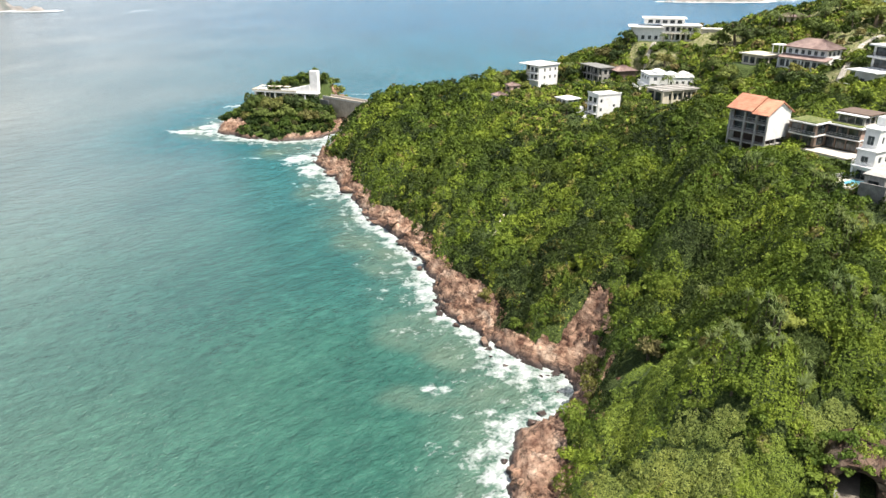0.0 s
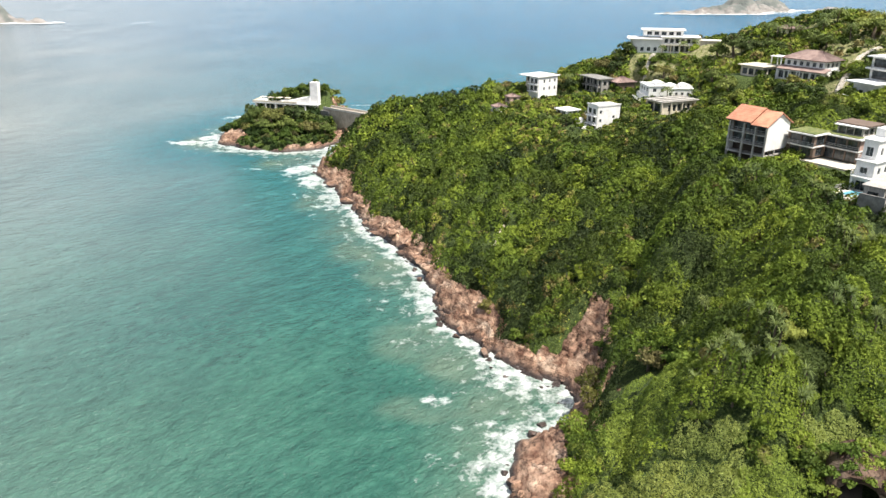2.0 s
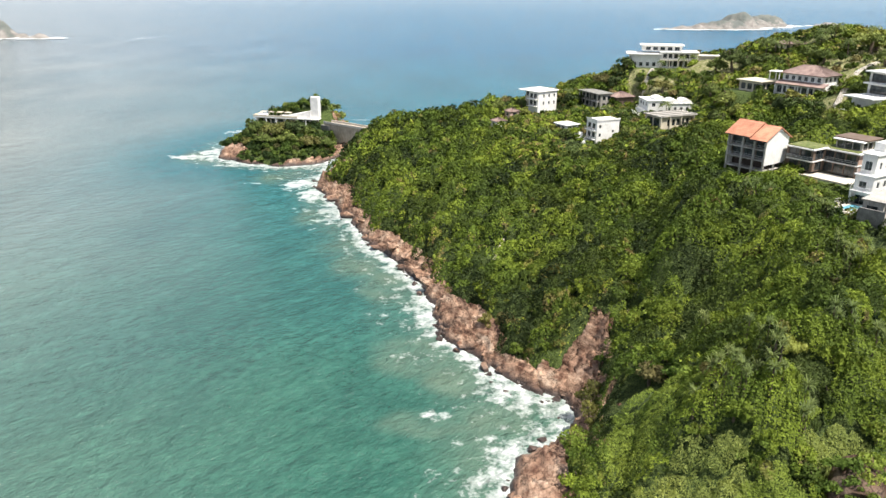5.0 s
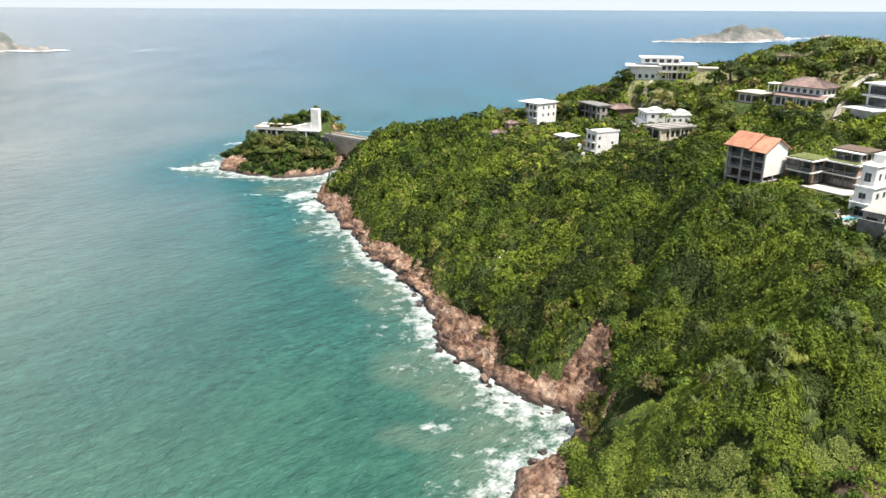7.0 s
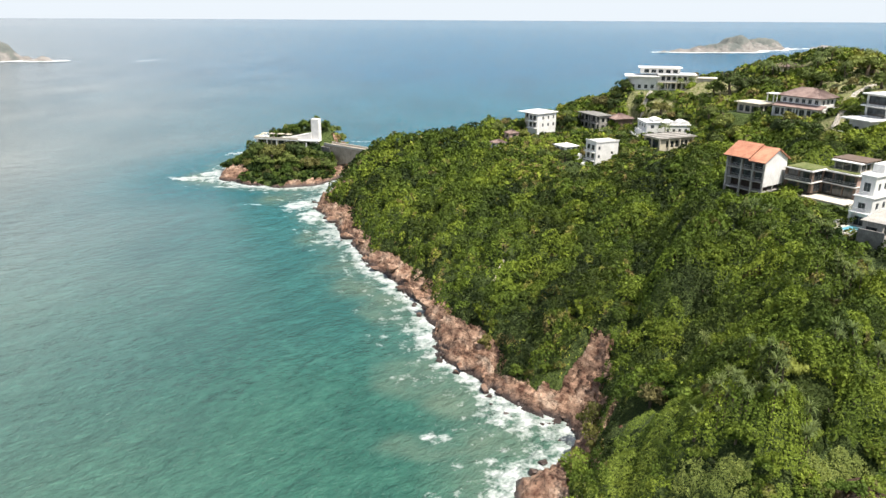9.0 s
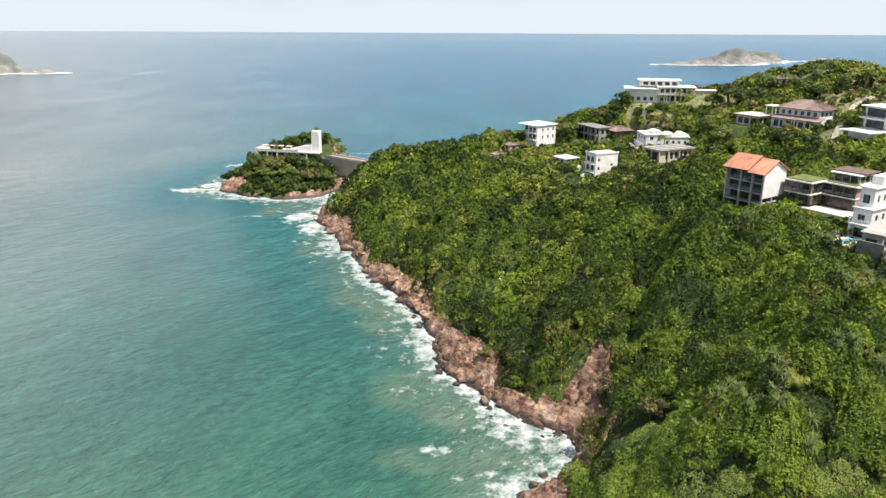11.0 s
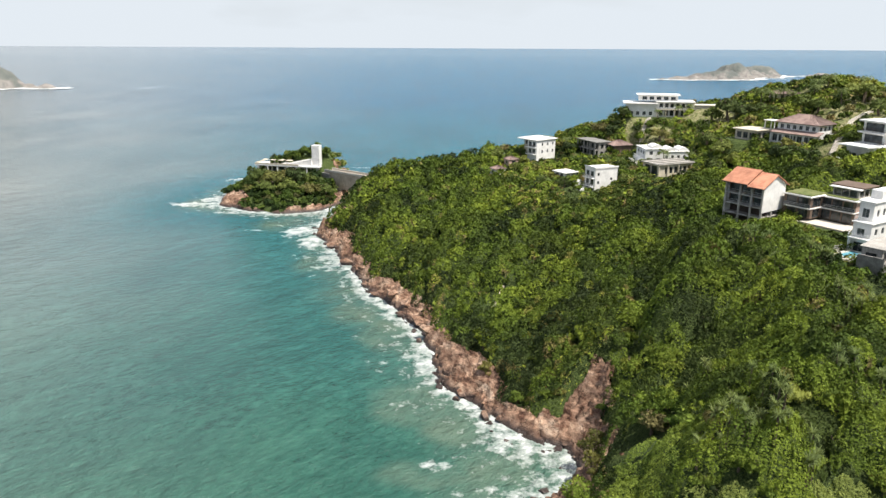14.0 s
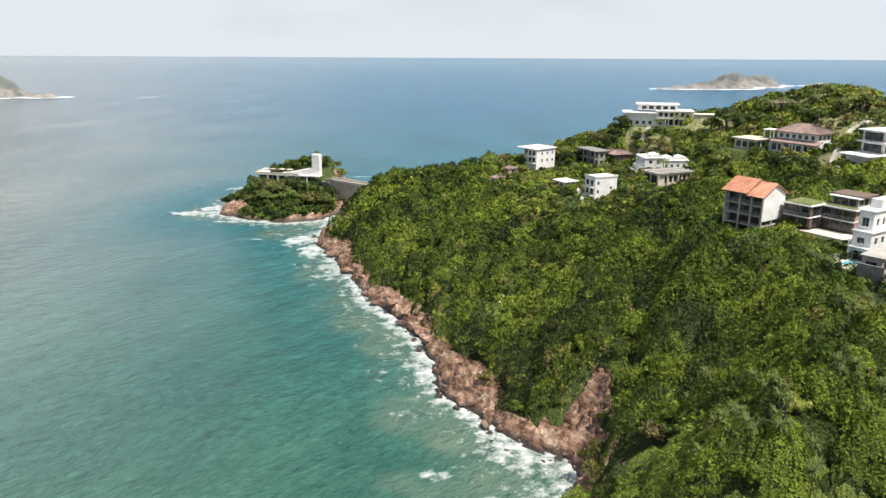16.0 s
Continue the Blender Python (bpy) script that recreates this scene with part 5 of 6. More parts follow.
# left wing, nearer the slope
slab(h, -6.2, 2.0, 7.9, 15.6, 5.9, 6.25, M_WHITE, "roof_slab", "pale roof edge")
slab(h, -6.0, 0, 8.1, 15.2, 2.9, 3.2, M_WHITE, "floor_slab")
face(h, "x", -5.6, 8.6, 15.2, 3.2, 5.9, holes(8.7, 15.0, 2, 3.3, 5.7, 0.12), M_BROWN, frame_mat=M_DARKWOOD, cols=3)
face(h, "y", 8.3, -5.6, 0, 3.2, 5.9, holes(-5.0, -0.4, 1, 3.3, 5.7, 0.2), M_BROWN, frame_mat=M_DARKWOOD, cols=3)
face(h, "x", -5.2, 8.6, 15.2, 0.4, 2.9, holes(8.8, 15.0, 2, 0.5, 2.7, 0.15), M_BROWN, frame_mat=M_DARKWOOD, cols=3)
face(h, "y", 8.3, -5.2, 0, 0.4, 2.9, holes(-4.8, -0.4, 1, 0.5, 2.7, 0.3), M_BROWN, frame_mat=M_DARKWOOD, cols=3)
part("wall", boxes((-5.6, 0, 15.2, 15.5, -2, 5.9), (-0.3, 0, 9.6, 15.2, -2, 5.9)), M_BROWN, h)
railing(h, [(-6.1, 8.0), (-6.1, 15.2)], 3.2, M_METAL, glass=True)
slab(h, 0.3, 8.2, 7.6, 9.3, 6.05, 6.3, M_LAWN, "planted_roof", "grass on the roof")
slab(h, -5.8, 1.6, 8.3, 15.2, 6.25, 6.5, M_LAWN, "planted_roof", "grass on the roof")
slab(h, -0.1, 2.4, 0.2, 7.5, 6.05, 6.25, M_LAWN, "planted_roof", "grass on the roof")
# pavilion on the roof
shell(h, 2.6, 8.0, 1.0, 7.6, 6.05, 8.2, M_CONCRETE, holes(1.4, 7.4, 3, 6.3, 8.0, 0.1), holes(3.0, 7.6, 2, 6.3, 8.0, 0.15), fm=M_DARKWOOD)
slab(h, 1.9, 8.6, 0.4, 8.3, 8.2, 8.45, M_WHITE, "roof_slab")
slab(h, 3.4, 10.6, 0.2, 8.8, 8.45, 8.8, M_BROWN, "roof_slab", "dark brown flat roof")
# terrace with a retaining wall
h = house("terrace", "pale paved garden terrace with a cream retaining wall", (101.7, 172.0, 35.2), 33, "terrace")
slab(h, -7.2, -0.2, -2.6, 14.6, -0.25, 0.0, M_PAVE, "paving")
part("retaining_wall", boxes((-7.5, -7.2, -2.9, 14.9, -4.5, 0.15), (-7.2, -0.2, -2.9, -2.6, -4.5, 0.15)), M_CREAM, h, "sunlit cream retaining wall")

# white house with the pool
h = house("white_villa", "white rendered villa with stepped flat roofs beside a small pool", (92.6, 149.4, 34.6), 33)
shell(h, 0, 13, 0, 4.0, -3, 6.6, M_WHITE, holes(0.6, 3.8, 1, 0.2, 2.3, 0.3) + holes(0.6, 3.8, 1, 3.9, 5.4, 0.5), holes(0.8, 12, 4, 0.3, 2.2, 0.55) + holes(0.8, 12, 4, 4.0, 5.4, 0.6))
slab(h, -0.3, 13.3, -0.3, 4.3, 6.6, 6.9, M_WHITE, "roof_slab")
shell(h, 1.6, 13, 0.9, 4.0, 6.9, 11.0, M_WHITE, holes(1.3, 3.8, 1, 7.6, 9.6, 0.4), holes(2.4, 12.4, 4, 7.8, 9.4, 0.6))
slab(h, 1.3, 13.3, 0.6, 4.3, 11.0, 11.3, M_WHITE, "roof_slab")
part("wall", boxes((5.5, 13, 1.5, 4.0, 11.3, 13.2)), M_WHITE, h, "white rooftop room")
columns(h, [(-1.0, 0.2), (-1.0, 3.8)], -1.5, 3.2, M_WHITE, 0.22)
slab(h, -1.4, 0, -0.2, 4.1, 3.2, 3.45, M_WHITE, "balcony")
railing(h, [(-1.3, 0), (-1.3, 4.0)], 3.45, M_WHITE)
railing(h, [(0.2, -0.1), (0.2, 4.0)], 6.9, M_WHITE)
h = house("swimming_pool", "small blue swimming pool with a pale stone rim and white balustrade", (86.6, 145.2, 35.0), 30, "pool")
part("basin", boxes((0, 6.2, 0, 0.35, -2.5, 0.1), (0, 6.2, 3.3, 3.65, -2.5, 0.1), (0, 0.35, 0.35, 3.3, -2.5, 0.1), (5.85, 6.2, 0.35, 3.3, -2.5, 0.1), (0.35, 5.85, 0.35, 3.3, -2.5, -1.4)), M_PAVE, h)
part("pool_water", boxes((0.36, 5.84, 0.36, 3.29, -1.3, -0.08)), M_POOL, h, "clear blue water")
slab(h, -2.5, 6.5, 3.65, 5.6, -0.3, 0.05, M_PAVE, "deck")
slab(h, -2.5, -0.01, 0, 3.65, -0.3, 0.05, M_PAVE, "deck")
part("retaining_wall", boxes((-2.9, 6.5, -0.4, -0.01, -4, 0.05), (-2.9, -2.51, -0.01, 5.6, -4, 0.05)), M_CONCRETE, h)
railing(h, [(-2.7, 0), (-2.7, 5.4)], 0.05, M_WHITE, 0.95, 0.55)
railing(h, [(-2.5, 5.5), (6.4, 5.5)], 0.05, M_WHITE, 0.95, 0.55)

# grey house at the bend of the slope
h = house("grey_house", "grey stone house with dark windows behind a garden wall", (87.0, 135.4, 35.6), 40)
shell(h, 2.0, 12, 0.6, 4.5, -3, 3.6, M_CONCRETE, holes(1.2, 4.2, 1, 0.6, 2.6, 0.3), holes(2.6, 11.6, 4, 0.8, 2.9, 0.25), fm=M_DARKWOOD)
slab(h, 1.6, 12.4, 0.2, 4.9, 3.6, 3.85, M_CONCRETE, "roof_slab")
part("garden_wall", boxes((0, 0.35, -0.5, 4.5, -3.5, 2.4), (0.35, 12, -0.5, -0.2, -3.5, 1.2)), M_STONE, h, "grey stone garden wall")

# white house on the crest
h = house("crest_house", "white house of three storeys with a wide flat roof among trees", (42.0, 322.0, 25.6), 38)
shell(h, 0, 12, 0, 5.8, -2, 9.2, M_WHITE, holes(0.6, 5.4, 2, 6.4, 8.5, 0.25) + holes(0.6, 5.4, 2, 3.2, 5.4, 0.25), holes(2, 12, 3, 6.6, 8.0, 0.7) + holes(2, 12, 3, 3.4, 4.8, 0.7))
slab(h, -0.9, 12.8, -0.5, 12.0, 9.2, 9.6, M_WHITE, "roof_slab")
slab(h, -1.4, 0, 0, 5.8, 2.8, 3.05, M_WHITE, "balcony")
slab(h, -1.4, 0, 0, 5.8, 5.9, 6.15, M_WHITE, "balcony")
railing(h, [(-1.3, 0), (-1.3, 5.8)], 6.15, M_CONCRETE)
railing(h, [(-1.3, 0), (-1.3, 5.8)], 3.05, M_CONCRETE)
shell(h, 3.5, 11, 5.8, 11.5, 2, 9.2, M_CREAM, holes(6.3, 11.2, 2, 6.4, 8.4, 0.3))

# grey weathered house
h = house("weathered_house", "weathered grey house with verandas and a low brown roof", (67.4, 316.0, 28.6), 22)
shell(h, 1.4, 7.4, 0, 15, -2, 6.3, M_CONCRETE, holes(0.5, 14.6, 5, 3.5, 5.7, 0.25) + holes(0.5, 14.6, 5, 0.3, 2.5, 0.25), holes(2.0, 7.0, 2, 3.6, 5.4, 0.4) + holes(2.0, 7.0, 2, 0.3, 2.3, 0.4), fm=M_DARKWOOD)
slab(h, -0.4, 7.8, -0.6, 15.6, 6.3, 6.6, M_STONE, "roof_slab")
slab(h, -0.3, 1.4, 0, 15, 2.8, 3.05, M_CONCRETE, "veranda")
columns(h, [(0, y) for y in (0.3, 5, 10, 14.7)], -2, 6.3, M_CONCRETE, 0.16)
railing(h, [(-0.2, 0), (-0.2, 15)], 3.05, M_DARKWOOD)
h = house("brown_roofed_house", "low house with a dark red brown tile roof behind trees", (75.2, 314.0, 29.0), 20)
shell(h, 0, 8.5, 0, 7, -2, 5.0, M_BROWN, holes(0.5, 6.6, 2, 0.6, 2.6, 0.4), holes(0.8, 8.0, 3, 1.0, 3.0, 0.4), fm=M_DARKWOOD)
hip_roof(h, 0, 8.5, 0, 7, 5.0, 2.0, M_TILE_BROWN)

# rambling white house with rounded gables
h = house("rambling_house", "rambling white house with stepped terraces and rounded parapets", (81.2, 286.5, 31.0), 4)
shell(h, 0, 7.5, 0, 11, -2.5, 5.6, M_WHITE, holes(0.8, 10, 3, 3.4, 4.8, 0.5), holes(0.8, 7, 2, 3.4, 4.8, 0.55) + holes(0.8, 7, 2, 0.4, 2.0, 0.5))
shell(h, 7.5, 18.5, 1.5, 10, -2.5, 4.3, M_WHITE, (), holes(8.2, 18, 4, 1.4, 2.9, 0.55))
slab(h, -0.3, 7.8, -0.3, 11.3, 5.6, 5.85, M_WHITE, "roof_slab")
slab(h, 7.8, 18.8, 1.2, 10.3, 4.3, 4.55, M_WHITE, "roof_slab")
for x0, w, z in ((2.5, 4.6, 5.85), (9.0, 4.0, 4.55), (14.2, 4.2, 4.55)):
    bm = bmesh.new()
    ring = [(x0 + w / 2 - w / 2 * math.cos(math.pi * k / 10), z + 1.5 * math.sin(math.pi * k / 10) ** 0.8) for k in range(11)]
    y = 0.2 if x0 < 7 else 1.7
    va = [bm.verts.new((x, y, q)) for x, q in ring]
    vb = [bm.verts.new((x, y + 6, q)) for x, q in ring]
    bm.faces.new(va), bm.faces.new(vb[::-1])
    for i in range(11):
        bm.faces.new((va[i], vb[i], vb[(i + 1) % 11], va[(i + 1) % 11]))
    bmesh.ops.recalc_face_normals(bm, faces=bm.faces[:])
    part("rounded_parapet", bm, M_WHITE, h)
for k in range(3):
    slab(h, -1.8 - 1.9 * k, 0.2 - 1.9 * k, 0.5, 9, -3.5, 1.9 - 1.7 * k, M_WHITE, "terrace_step", "white stepped terrace")
    railing(h, [(-1.7 - 1.9 * k, 0.6), (-1.7 - 1.9 * k, 8.9)], 1.9 - 1.7 * k, M_WHITE, 0.9, 0.8)

# long low building with a stained flat roof
h = house("flat_roofed_building", "long low cream building with a stained concrete flat roof", (80.2, 263.5, 29.8), 24)
shell(h, 0, 16, 0, 9, -3, 4.4, M_CREAM, holes(0.6, 8.6, 2, 0.4, 3.8, 0.2), holes(2.5, 15.6, 6, 1.0, 3.4, 0.35), fm=M_DARKWOOD)
slab(h, -0.8, 16.8, -0.8, 9.6, 4.4, 4.75, M_CONCRETE, "roof_slab", "stained concrete roof")
for y in (-0.5, 2.5, 5.5, 8.6):
    part("roof_beam", boxes((-0.6, 16.6, y, y + 0.35, 4.75, 5.0)), M_STONE, h)
columns(h, [(-0.4, -0.4), (3.8, -0.4), (9, -0.4), (15, -0.4)], -3, 4.4, M_CREAM, 0.2)

# white block in the middle of the slope
h = house("white_block_house", "bright white block house of three storeys above stepped terraces", (56.4, 262.2, 22.6), 24)
shell(h, 0, 10, 0, 6.5, -3, 10.2, M_WHITE, holes(0.6, 6.2, 2, 7.2, 9.2, 0.3) + holes(0.6, 6.2, 2, 4.0, 6.2, 0.3) + holes(0.6, 6.2, 2, 0.8, 3.0, 0.3), [(1.0, 2.0, 7.6, 8.8), (1.0, 2.0, 4.4, 5.6), (6.8, 7.8, 5.6, 6.6)], cols=1)
slab(h, -0.2, 10.2, -0.2, 6.7, 10.2, 10.45, M_WHITE, "roof_slab")
part("parapet", boxes((-0.2, 10.2, -0.2, 0.0, 10.45, 10.9), (-0.2, 0, 0, 6.7, 10.45, 10.9)), M_WHITE, h)
slab(h, -1.2, 0, 0.2, 6.3, 3.3, 3.55, M_WHITE, "balcony")
slab(h, -1.2, 0, 0.2, 6.3, 6.5, 6.75, M_WHITE, "balcony")
railing(h, [(-1.1, 0.3), (-1.1, 6.2)], 6.75, M_CONCRETE)
railing(h, [(-1.1, 0.3), (-1.1, 6.2)], 3.55, M_CONCRETE)
slab(h, -4.5, -0.2, 3, 10.5, -4, 2.6, M_WHITE, "terrace_step")
slab(h, -7.5, -4.5, 4.5, 13.0, -5, 1.0, M_WHITE, "terrace_step", "white stepped terrace")
slab(h, -10.0, -7.5, 7.5, 14.0, -6, -0.6, M_CREAM, "terrace_step", "cream stepped terrace")
railing(h, [(-4.4, 3.1), (-4.4, 10.4)], 2.6, M_WHITE)
railing(h, [(-7.4, 4.6), (-7.4, 12.9)], 1.0, M_WHITE)
part("wall", boxes((-3.4, -1.2, 7.0, 10.2, 2.6, 5.0)), M_WHITE, h, "small white garden room")

h = house("garden_pavilion", "small white flat-roofed pavilion among trees", (47.4, 276.0, 26.0), 30)
shell(h, 0, 6, 0, 6.5, -2, 2.6, M_WHITE, holes(0.5, 6, 2, 0.3, 2.2, 0.3), holes(0.5, 5.5, 2, 0.3, 2.2, 0.3))
slab(h, -0.6, 6.6, -0.6, 7.2, 2.6, 2.9, M_WHITE, "roof_slab")
for corner, yaw, w, d, mt, tl in (((22.5, 303, 22.5), 30, 5, 4.5, M_WHITE, M_TILE_BROWN), ((29.0, 313, 25.0), 25, 4.5, 4.5, M_PINK, M_TILE_BROWN)):
    h = house("cottage", "small cottage with a brown tile roof half hidden by trees", corner, yaw, "cottage")
    shell(h, 0, w, 0, d, -2, 2.7, mt, holes(0.5, d - 0.3, 1, 0.6, 2.1, 0.5), holes(0.5, w - 0.3, 1, 0.6, 2.1, 0.5))
    hip_roof(h, 0, w, 0, d, 2.7, 1.3, tl, 0.4)

# mansion on the skyline
h = house("mansion", "large white mansion with flat roofs and a long loggia", (98.5, 336.0, 44.4), -12, "mansion")
shell(h, -13.5, 0, 0.5, 11, -3, 5.6, M_WHITE, (), holes(-12.5, -1, 4, 0.5, 2.2, 0.5))
slab(h, -15, 0.6, -0.8, 12, 5.6, 6.1, M_WHITE, "roof_slab")
arch = holes(1.0, 15.5, 6, 0.4, 2.9, 0.35) + holes(1.0, 15.5, 6, 4.0, 6.0, 0.35)
shell(h, 0, 16.5, 1.5, 11, -3, 6.6, M_WHITE, (), arch, fm=M_DARKWOOD)
slab(h, -0.4, 17, -0.2, 11.4, 6.6, 7.0, M_WHITE, "roof_slab")
slab(h, 0, 16.5, -0.6, 1.5, 3.2, 3.5, M_CREAM, "balcony")
railing(h, [(0.1, -0.5), (16.4, -0.5)], 3.5, M_WHITE, 0.9, 0.7)
columns(h, [(x, -0.4) for x in (0.3, 4.3, 8.2, 12.2, 16.2)], -3, 3.2, M_CREAM, 0.2)
shell(h, -8, 9.5, 3, 10.5, 7.0, 9.4, M_WHITE, (), holes(-7, 9, 5, 7.4, 8.9, 0.35))
slab(h, -9, 10.5, 2, 11.5, 9.4, 9.8, M_WHITE, "roof_slab")
shell(h, 16.5, 26.5, 2.5, 9, -3, 5.2, M_CREAM, (), holes(18, 26, 2, 2.5, 4.0, 0.7))
slab(h, 16.8, 26.8, 2.2, 9.3, 5.2, 5.5, M_PAVE, "roof_slab")
h = house("garden_terrace", "low pale garden terrace below the mansion", (101, 329, 42.0), -8, "terrace")
part("retaining_wall", boxes((0, 14, 0, 0.4, -3, 0.8)), M_CREAM, h)
slab(h, 0, 14, 0.4, 4, -1.0, 0.0, M_PAVE, "paving")

# villa with brown hipped roof
h = house("hip_roofed_villa", "cream and white villa with brown hipped tile roof and colonnade", (127.8, 245.8, 44.0), 33, "villa")
shell(h, 0, 11, 0, 17, -3, 3.6, M_WHITE, holes(0.4, 16.6, 7, 0.3, 2.8, 0.2), holes(0.6, 10.4, 3, 0.5, 2.6, 0.35))
tiled_slope(h, (-1.2, -1.0, 3.5), (-1.2, 17, 3.5), (2.4, 17, 4.6), (2.4, -1.0, 4.6), M_TILE_BROWN)
shell(h, 2.0, 11, 1, 16, 3.6, 7.0, M_WHITE, holes(1.4, 15.6, 6, 4.8, 6.3, 0.45), holes(2.6, 10.4, 3, 4.8, 6.3, 0.45))
hip_roof(h, 2.0, 11, 1, 16, 7.0, 2.9, M_TILE_BROWN, 1.0)
columns(h, [(-0.9, y) for y in (0, 4, 8, 12, 16.6)], -3, 3.5, M_WHITE, 0.16)
h = house("villa_annex", "low cream annex with a flat roof and pergola", (114.0, 262, 43.8), 30, "house")
shell(h, 0, 9, 0, 9, -3, 3.4, M_CREAM, holes(0.5, 8.6, 3, 0.4, 2.6, 0.25), holes(0.5, 8.6, 3, 0.4, 2.6, 0.25), fm=M_DARKWOOD)
slab(h, -1, 9.6, -0.8, 10, 3.4, 3.75, M_CREAM, "roof_slab")
h = house("pergola", "white garden pergola with a flat roof", (121, 263.5, 48.2), 33, "pergola")
columns(h, [(0.2, 0.2), (4, 0.2), (0.2, 4), (4, 4)], -3, 2.4, M_WHITE, 0.15)
slab(h, -0.3, 4.5, -0.3, 4.5, 2.4, 2.65, M_WHITE, "roof_slab")

# white modern house near the right
h = house("terraced_house", "white modern house in stepped floors with dark balconies", (124.4, 206.5, 44.6), 20)
shell(h, 0, 15, 0, 9, -4, 4.8, M_WHITE, holes(1, 8, 2, 0.6, 2.6, 0.55), holes(2, 14, 3, 0.8, 2.8, 0.45))
slab(h, -3.2, 15.3, -0.6, 9.6, 4.8, 5.2, M_WHITE, "roof_slab")
for z in (5.2, 8.6):
    shell(h, 5.4, 15, 1.4, 9, z, z + 3.0, M_WHITE, holes(1.8, 8.6, 1, z + 0.2, z + 2.6, 0.1), holes(5.8, 14.6, 2, z + 0.2, z + 2.6, 0.1), fm=M_DARKWOOD)
    slab(h, 3.8, 15.4, 0.0, 9.6, z + 3.0, z + 3.4, M_WHITE, "roof_slab")
    railing(h, [(4.0, 0.2), (4.0, 9.2)], z + 0.02 if z > 6 else z, M_DARKWOOD)
part("wall", boxes((-6.5, 0, 2, 2.4, -4, 1.6), (-6.5, -6.1, 2.4, 9, -4, 1.6)), M_WHITE, h, "white garden wall")

h = house("hilltop_house", "low hilltop house with a pale hipped roof among palms", (140, 305, 54.7), 10)
shell(h, 0, 9, 0, 6.5, -3, 2.7, M_CREAM, holes(0.5, 6.0, 2, 0.5, 2.2, 0.4), holes(0.6, 8.4, 3, 0.5, 2.2, 0.4), fm=M_DARKWOOD)
hip_roof(h, 0, 9, 0, 6.5, 2.7, 1.6, M_TILE_BROWN)

# club house on the islet, with its slab tower
h = house("club_house", "white concrete club house with long terrace roof and slab tower", (-69.8, 370.0, 9.6), -14, "building")
slab(h, -31, 5.5, -1.0, 9, 4.0, 4.6, M_WHITE, "roof_slab", "long white roof terrace")
bm = boxes((-15, 0.8, 0.6, 6.5, 4.6, 8.2))
for v in bm.verts:
    if v.co.x < -5 and v.co.z > 5:
        v.co.z = 4.75
part("sloping_roof", bm, M_WHITE, h, "white roof rising towards the tower")
face(h, "y", 0.8, -30, 4.5, -2.5, 4.0, holes(-29.5, 4, 9, 0.8, 3.4, 0.2), M_CREAM, frame_mat=M_DARKWOOD)
part("wall", boxes((4.5, 4.8, 0.8, 8.6, -4, 4.0), (-30.3, -30, 0.8, 8.6, -4, 4.0), (-30, 4.5, 8.3, 8.6, -4, 4.0)), M_CREAM, h)
columns(h, [(-29.5 + 5.6 * k, -0.6) for k in range(7)], -6, 4.0, M_WHITE, 0.3)
part("tower", boxes((0.8, 5.0, 1.2, 4.6, 4.6, 15.4), bevel=0.06), M_WHITE, h, "plain white slab tower")
part("parapet", boxes((-31, -6, -1.0, -0.75, 4.6, 5.4), (-31, -30.75, -0.75, 9, 4.6, 5.4)), M_CREAM, h)
for k in range(4):
    slab(h, -28 + 4.6 * k, -25 + 4.6 * k, 1.2, 4.2, 6.6, 6.8, M_CREAM, "awning")
    columns(h, [(-27.8 + 4.6 * k, 1.4), (-25.2 + 4.6 * k, 1.4)], 4.6, 6.6, M_METAL, 0.07)

# the causeway to the islet
h = house("causeway_bridge", "grey concrete bridge with solid sides between headland and islet", (-61.5, 366.0, 0), -43, "bridge")
LEN = 36.0
bm = bmesh.new()
n = 24
top = [(LEN * k / n, 12.6 + 0.9 * k / n) for k in range(n + 1)]
under = [(x, -3.0 if x < 7 or x > 30 else -3.0 + 8.2 * math.sqrt(max(0, 1 - ((x - 18.5) / 12.0) ** 2))) for x, z in top]
rows = []
for (x, zt), (_, zb) in zip(top, under):
    rows.append([bm.verts.new((x, 0, zb)), bm.verts.new((x, 0, zt)), bm.verts.new((x, 5.2, zt)), bm.verts.new((x, 5.2, zb))])
for p, q in zip(rows, rows[1:]):
    for i in range(4):
        bm.faces.new((p[i], q[i], q[(i + 1) % 4], p[(i + 1) % 4]))
bm.faces.new(rows[0][::-1]), bm.faces.new(rows[-1])
bmesh.ops.recalc_face_normals(bm, faces=bm.faces[:])
part("deck", bm, M_BRIDGE, h, "stained concrete span")
for y in (-0.15, 5.0):
    bm = boxes((0, LEN, y, y + 0.35, 0, 1.0))
    for v in bm.verts:
        v.co.z += 12.62 + 0.9 * v.co.x / LEN
    part("parapet", bm, M_PAVE, h, "pale parapet")
part("abutment", boxes((-2, 5, -0.6, 5.8, -2, 11.6)), M_STONE, h)

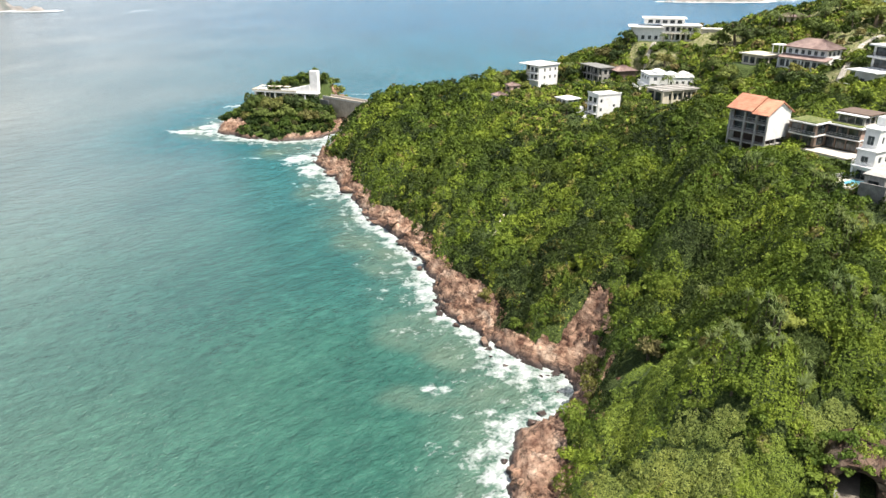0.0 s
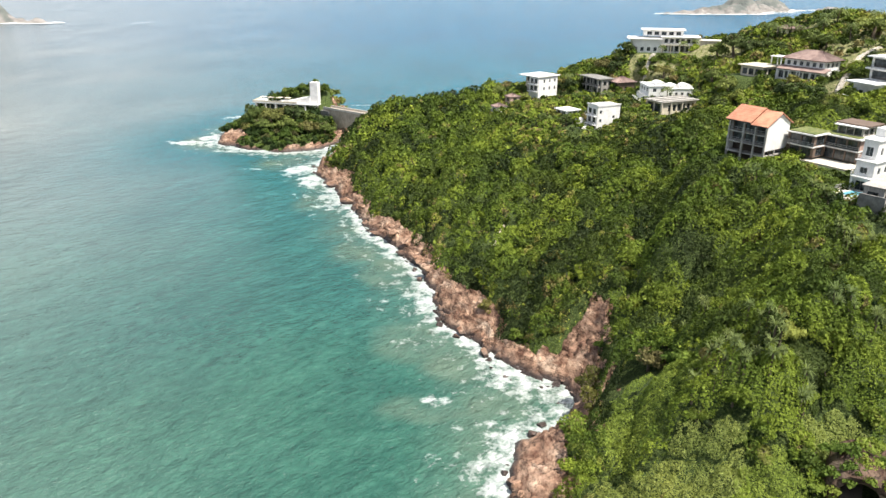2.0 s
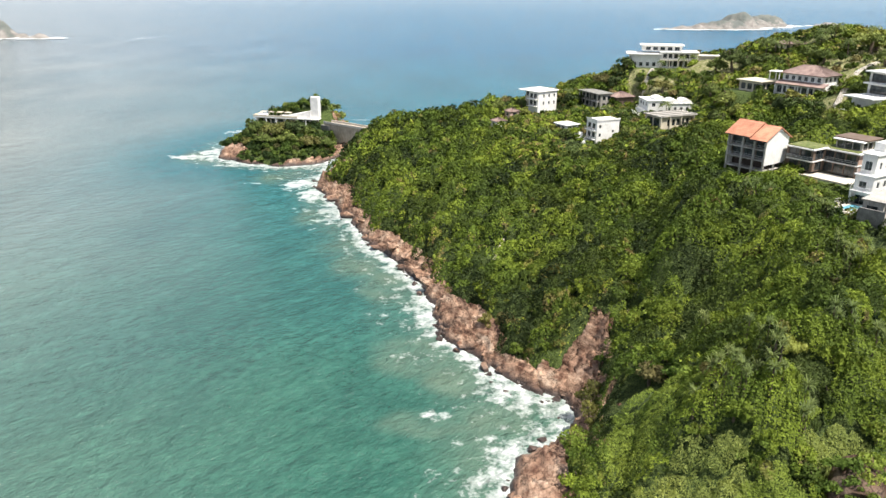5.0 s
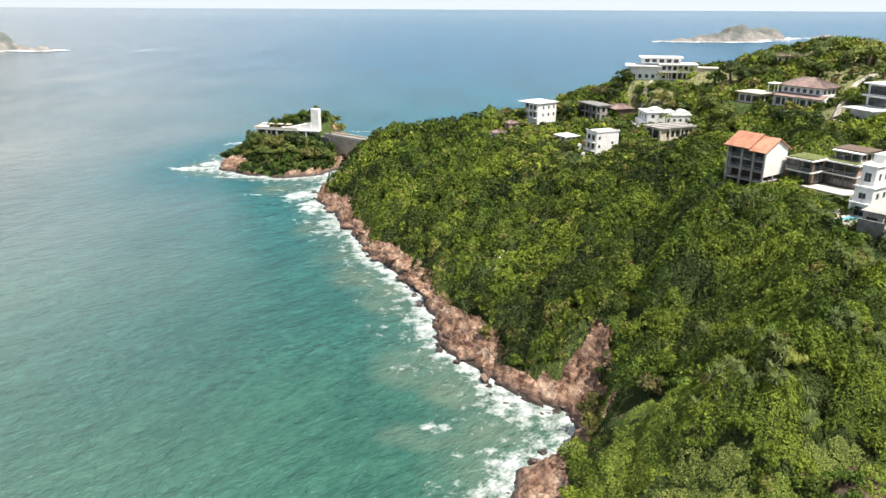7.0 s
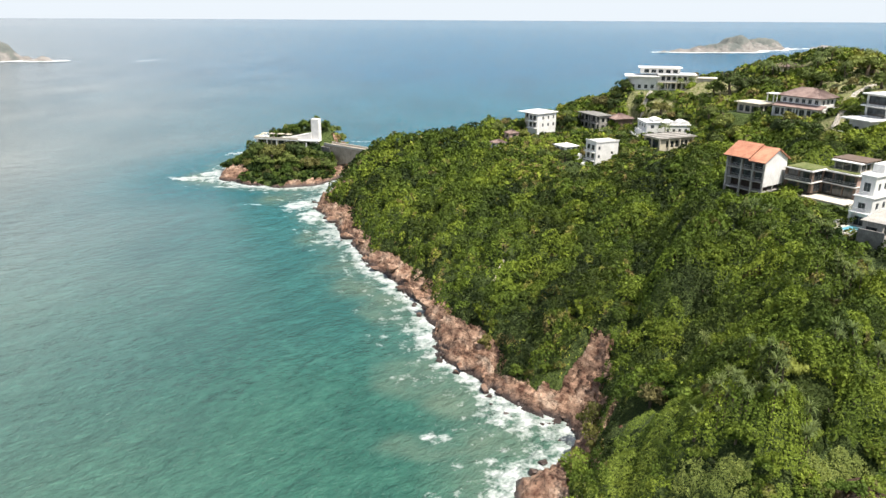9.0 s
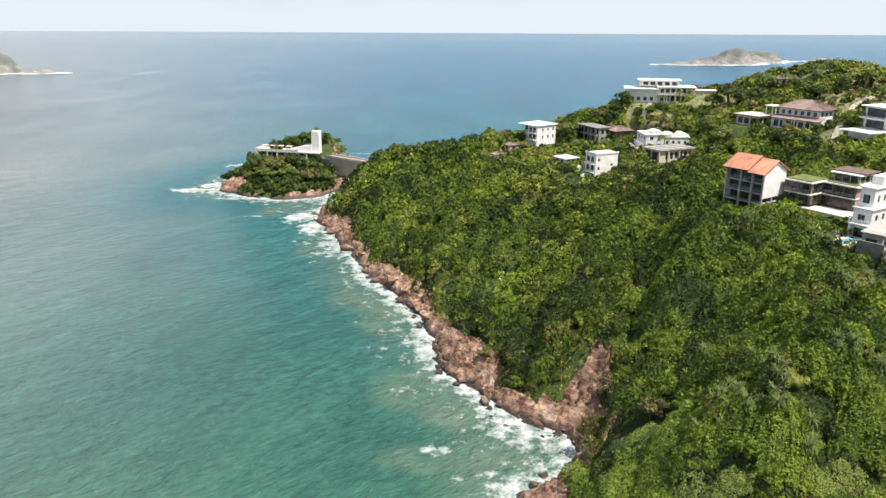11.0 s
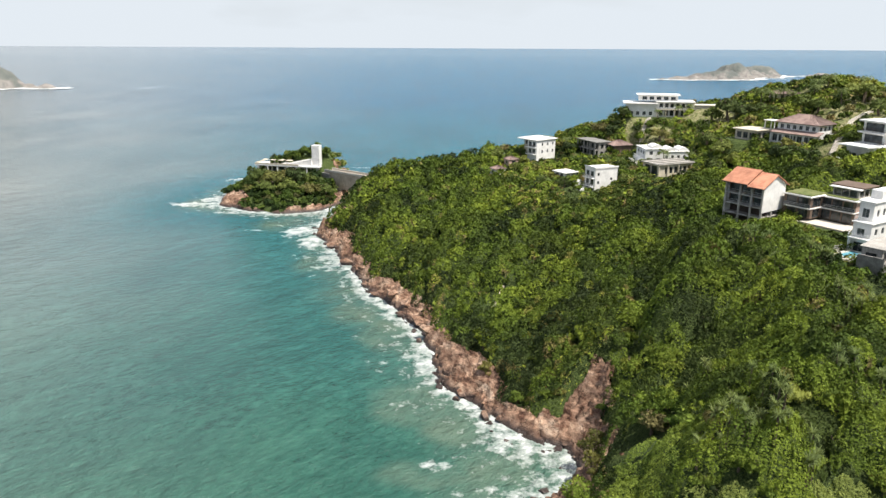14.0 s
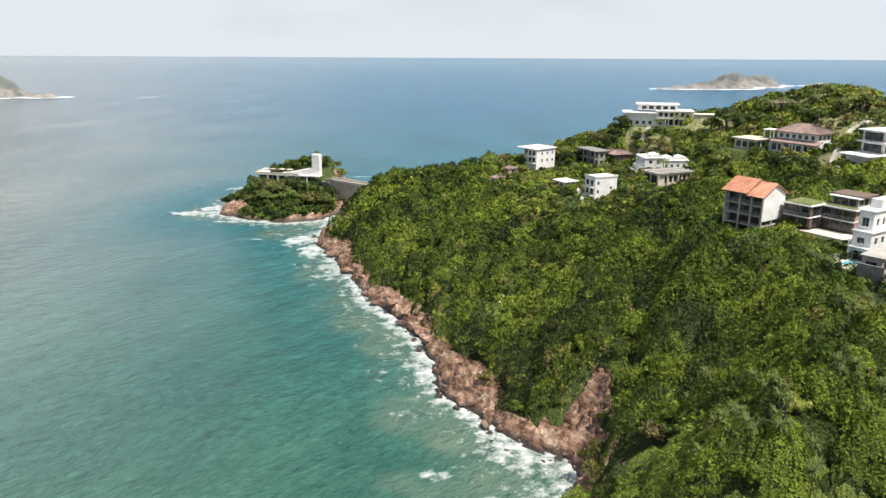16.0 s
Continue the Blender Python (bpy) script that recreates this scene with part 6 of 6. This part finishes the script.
# tunnel mouth with its road on the near slope
h = house("road_tunnel", "rock tunnel mouth darkened with painted shade, short road in front", (55.65, 81.4, 11.4), -30, "tunnel")
bm = bmesh.new()
outer, inner = [], []
for k in range(15):
    a = math.pi * k / 14
    inner.append((2.6 - 2.6 * math.cos(a), 1.6 + 2.4 * math.sin(a)))
    outer.append((2.6 - 4.6 * math.cos(a), 1.0 + 4.6 * math.sin(a)))
inner, outer = [(0, -1)] + inner + [(5.2, -1)], [(-2.0, -1)] + outer + [(7.2, -1)]
rows = []
for (ix, iz), (ox, oz) in zip(inner, outer):
    j = 0.5 * noise.noise(Vector((ox, 0, oz)) * 0.6)
    rows.append([bm.verts.new(v) for v in ((ix, 14, iz), (ix, -2.2, iz), (ox * 0.6 + ix * 0.4, -2.4 + j, oz * 0.6 + iz * 0.4), (ox, -0.6 + 2 * j, oz), (ox, 5, oz + 0.8))])
for p, q in zip(rows, rows[1:]):
    for i in range(4):
        bm.faces.new((p[i], p[i + 1], q[i + 1], q[i]))
bmesh.ops.recalc_face_normals(bm, faces=bm.faces[:])
part("portal", bm, M_SHADEROCK, h, "rough rock portal with painted shade")
part("back_wall", boxes((-0.5, 5.7, 14, 14.4, -1, 4.6)), M_SHADEROCK, h)
part("road", boxes((0.4, 3.2, -9, 13.9, -0.6, 0.05)), M_ASPHALT, h)
part("kerb", boxes((0.1, 0.4, -9, -2.2, -0.6, 0.25)), M_STONE, h)


def stairs(name, label, pts, width, mat, lift=0.5):
    """A flight that follows the slope through plan points."""
    h = house(name, label, (0, 0, 0), 0, "stairs")
    bm = bmesh.new()
    for (x0, y0), (x1, y1) in zip(pts, pts[1:]):
        L = math.hypot(x1 - x0, y1 - y0)
        n = max(2, int(L / 0.8))
        a = math.atan2(y1 - y0, x1 - x0)
        for k in range(n):
            t = (k + 0.5) / n
            x, y = x0 + (x1 - x0) * t, y0 + (y1 - y0) * t
            z = float(ground(np.array([x]), np.array([y]))[0][0]) + lift
            m = Matrix.Translation((x, y, z - 1.5)) @ Matrix.Rotation(a, 4, "Z") @ Matrix.Diagonal((L / n * 1.02, width, 3.0, 1))
            bmesh.ops.create_cube(bm, size=1, matrix=m)
    part("steps", bm, mat, h)
    return h


stairs("hillside_stairs", "pale concrete stairs climbing straight up the grassy slope", [(123, 226), (146, 258), (158, 268)], 1.6, M_PAVE)
stairs("garden_stairs", "long straight concrete stairs up to the mansion", [(82, 310), (94, 330)], 1.4, M_PAVE)
stairs("drain_channel", "narrow pale concrete channel down the wooded slope", [(9.5, 172), (13, 182), (17.5, 194)], 0.55, M_CREAM, 0.8)
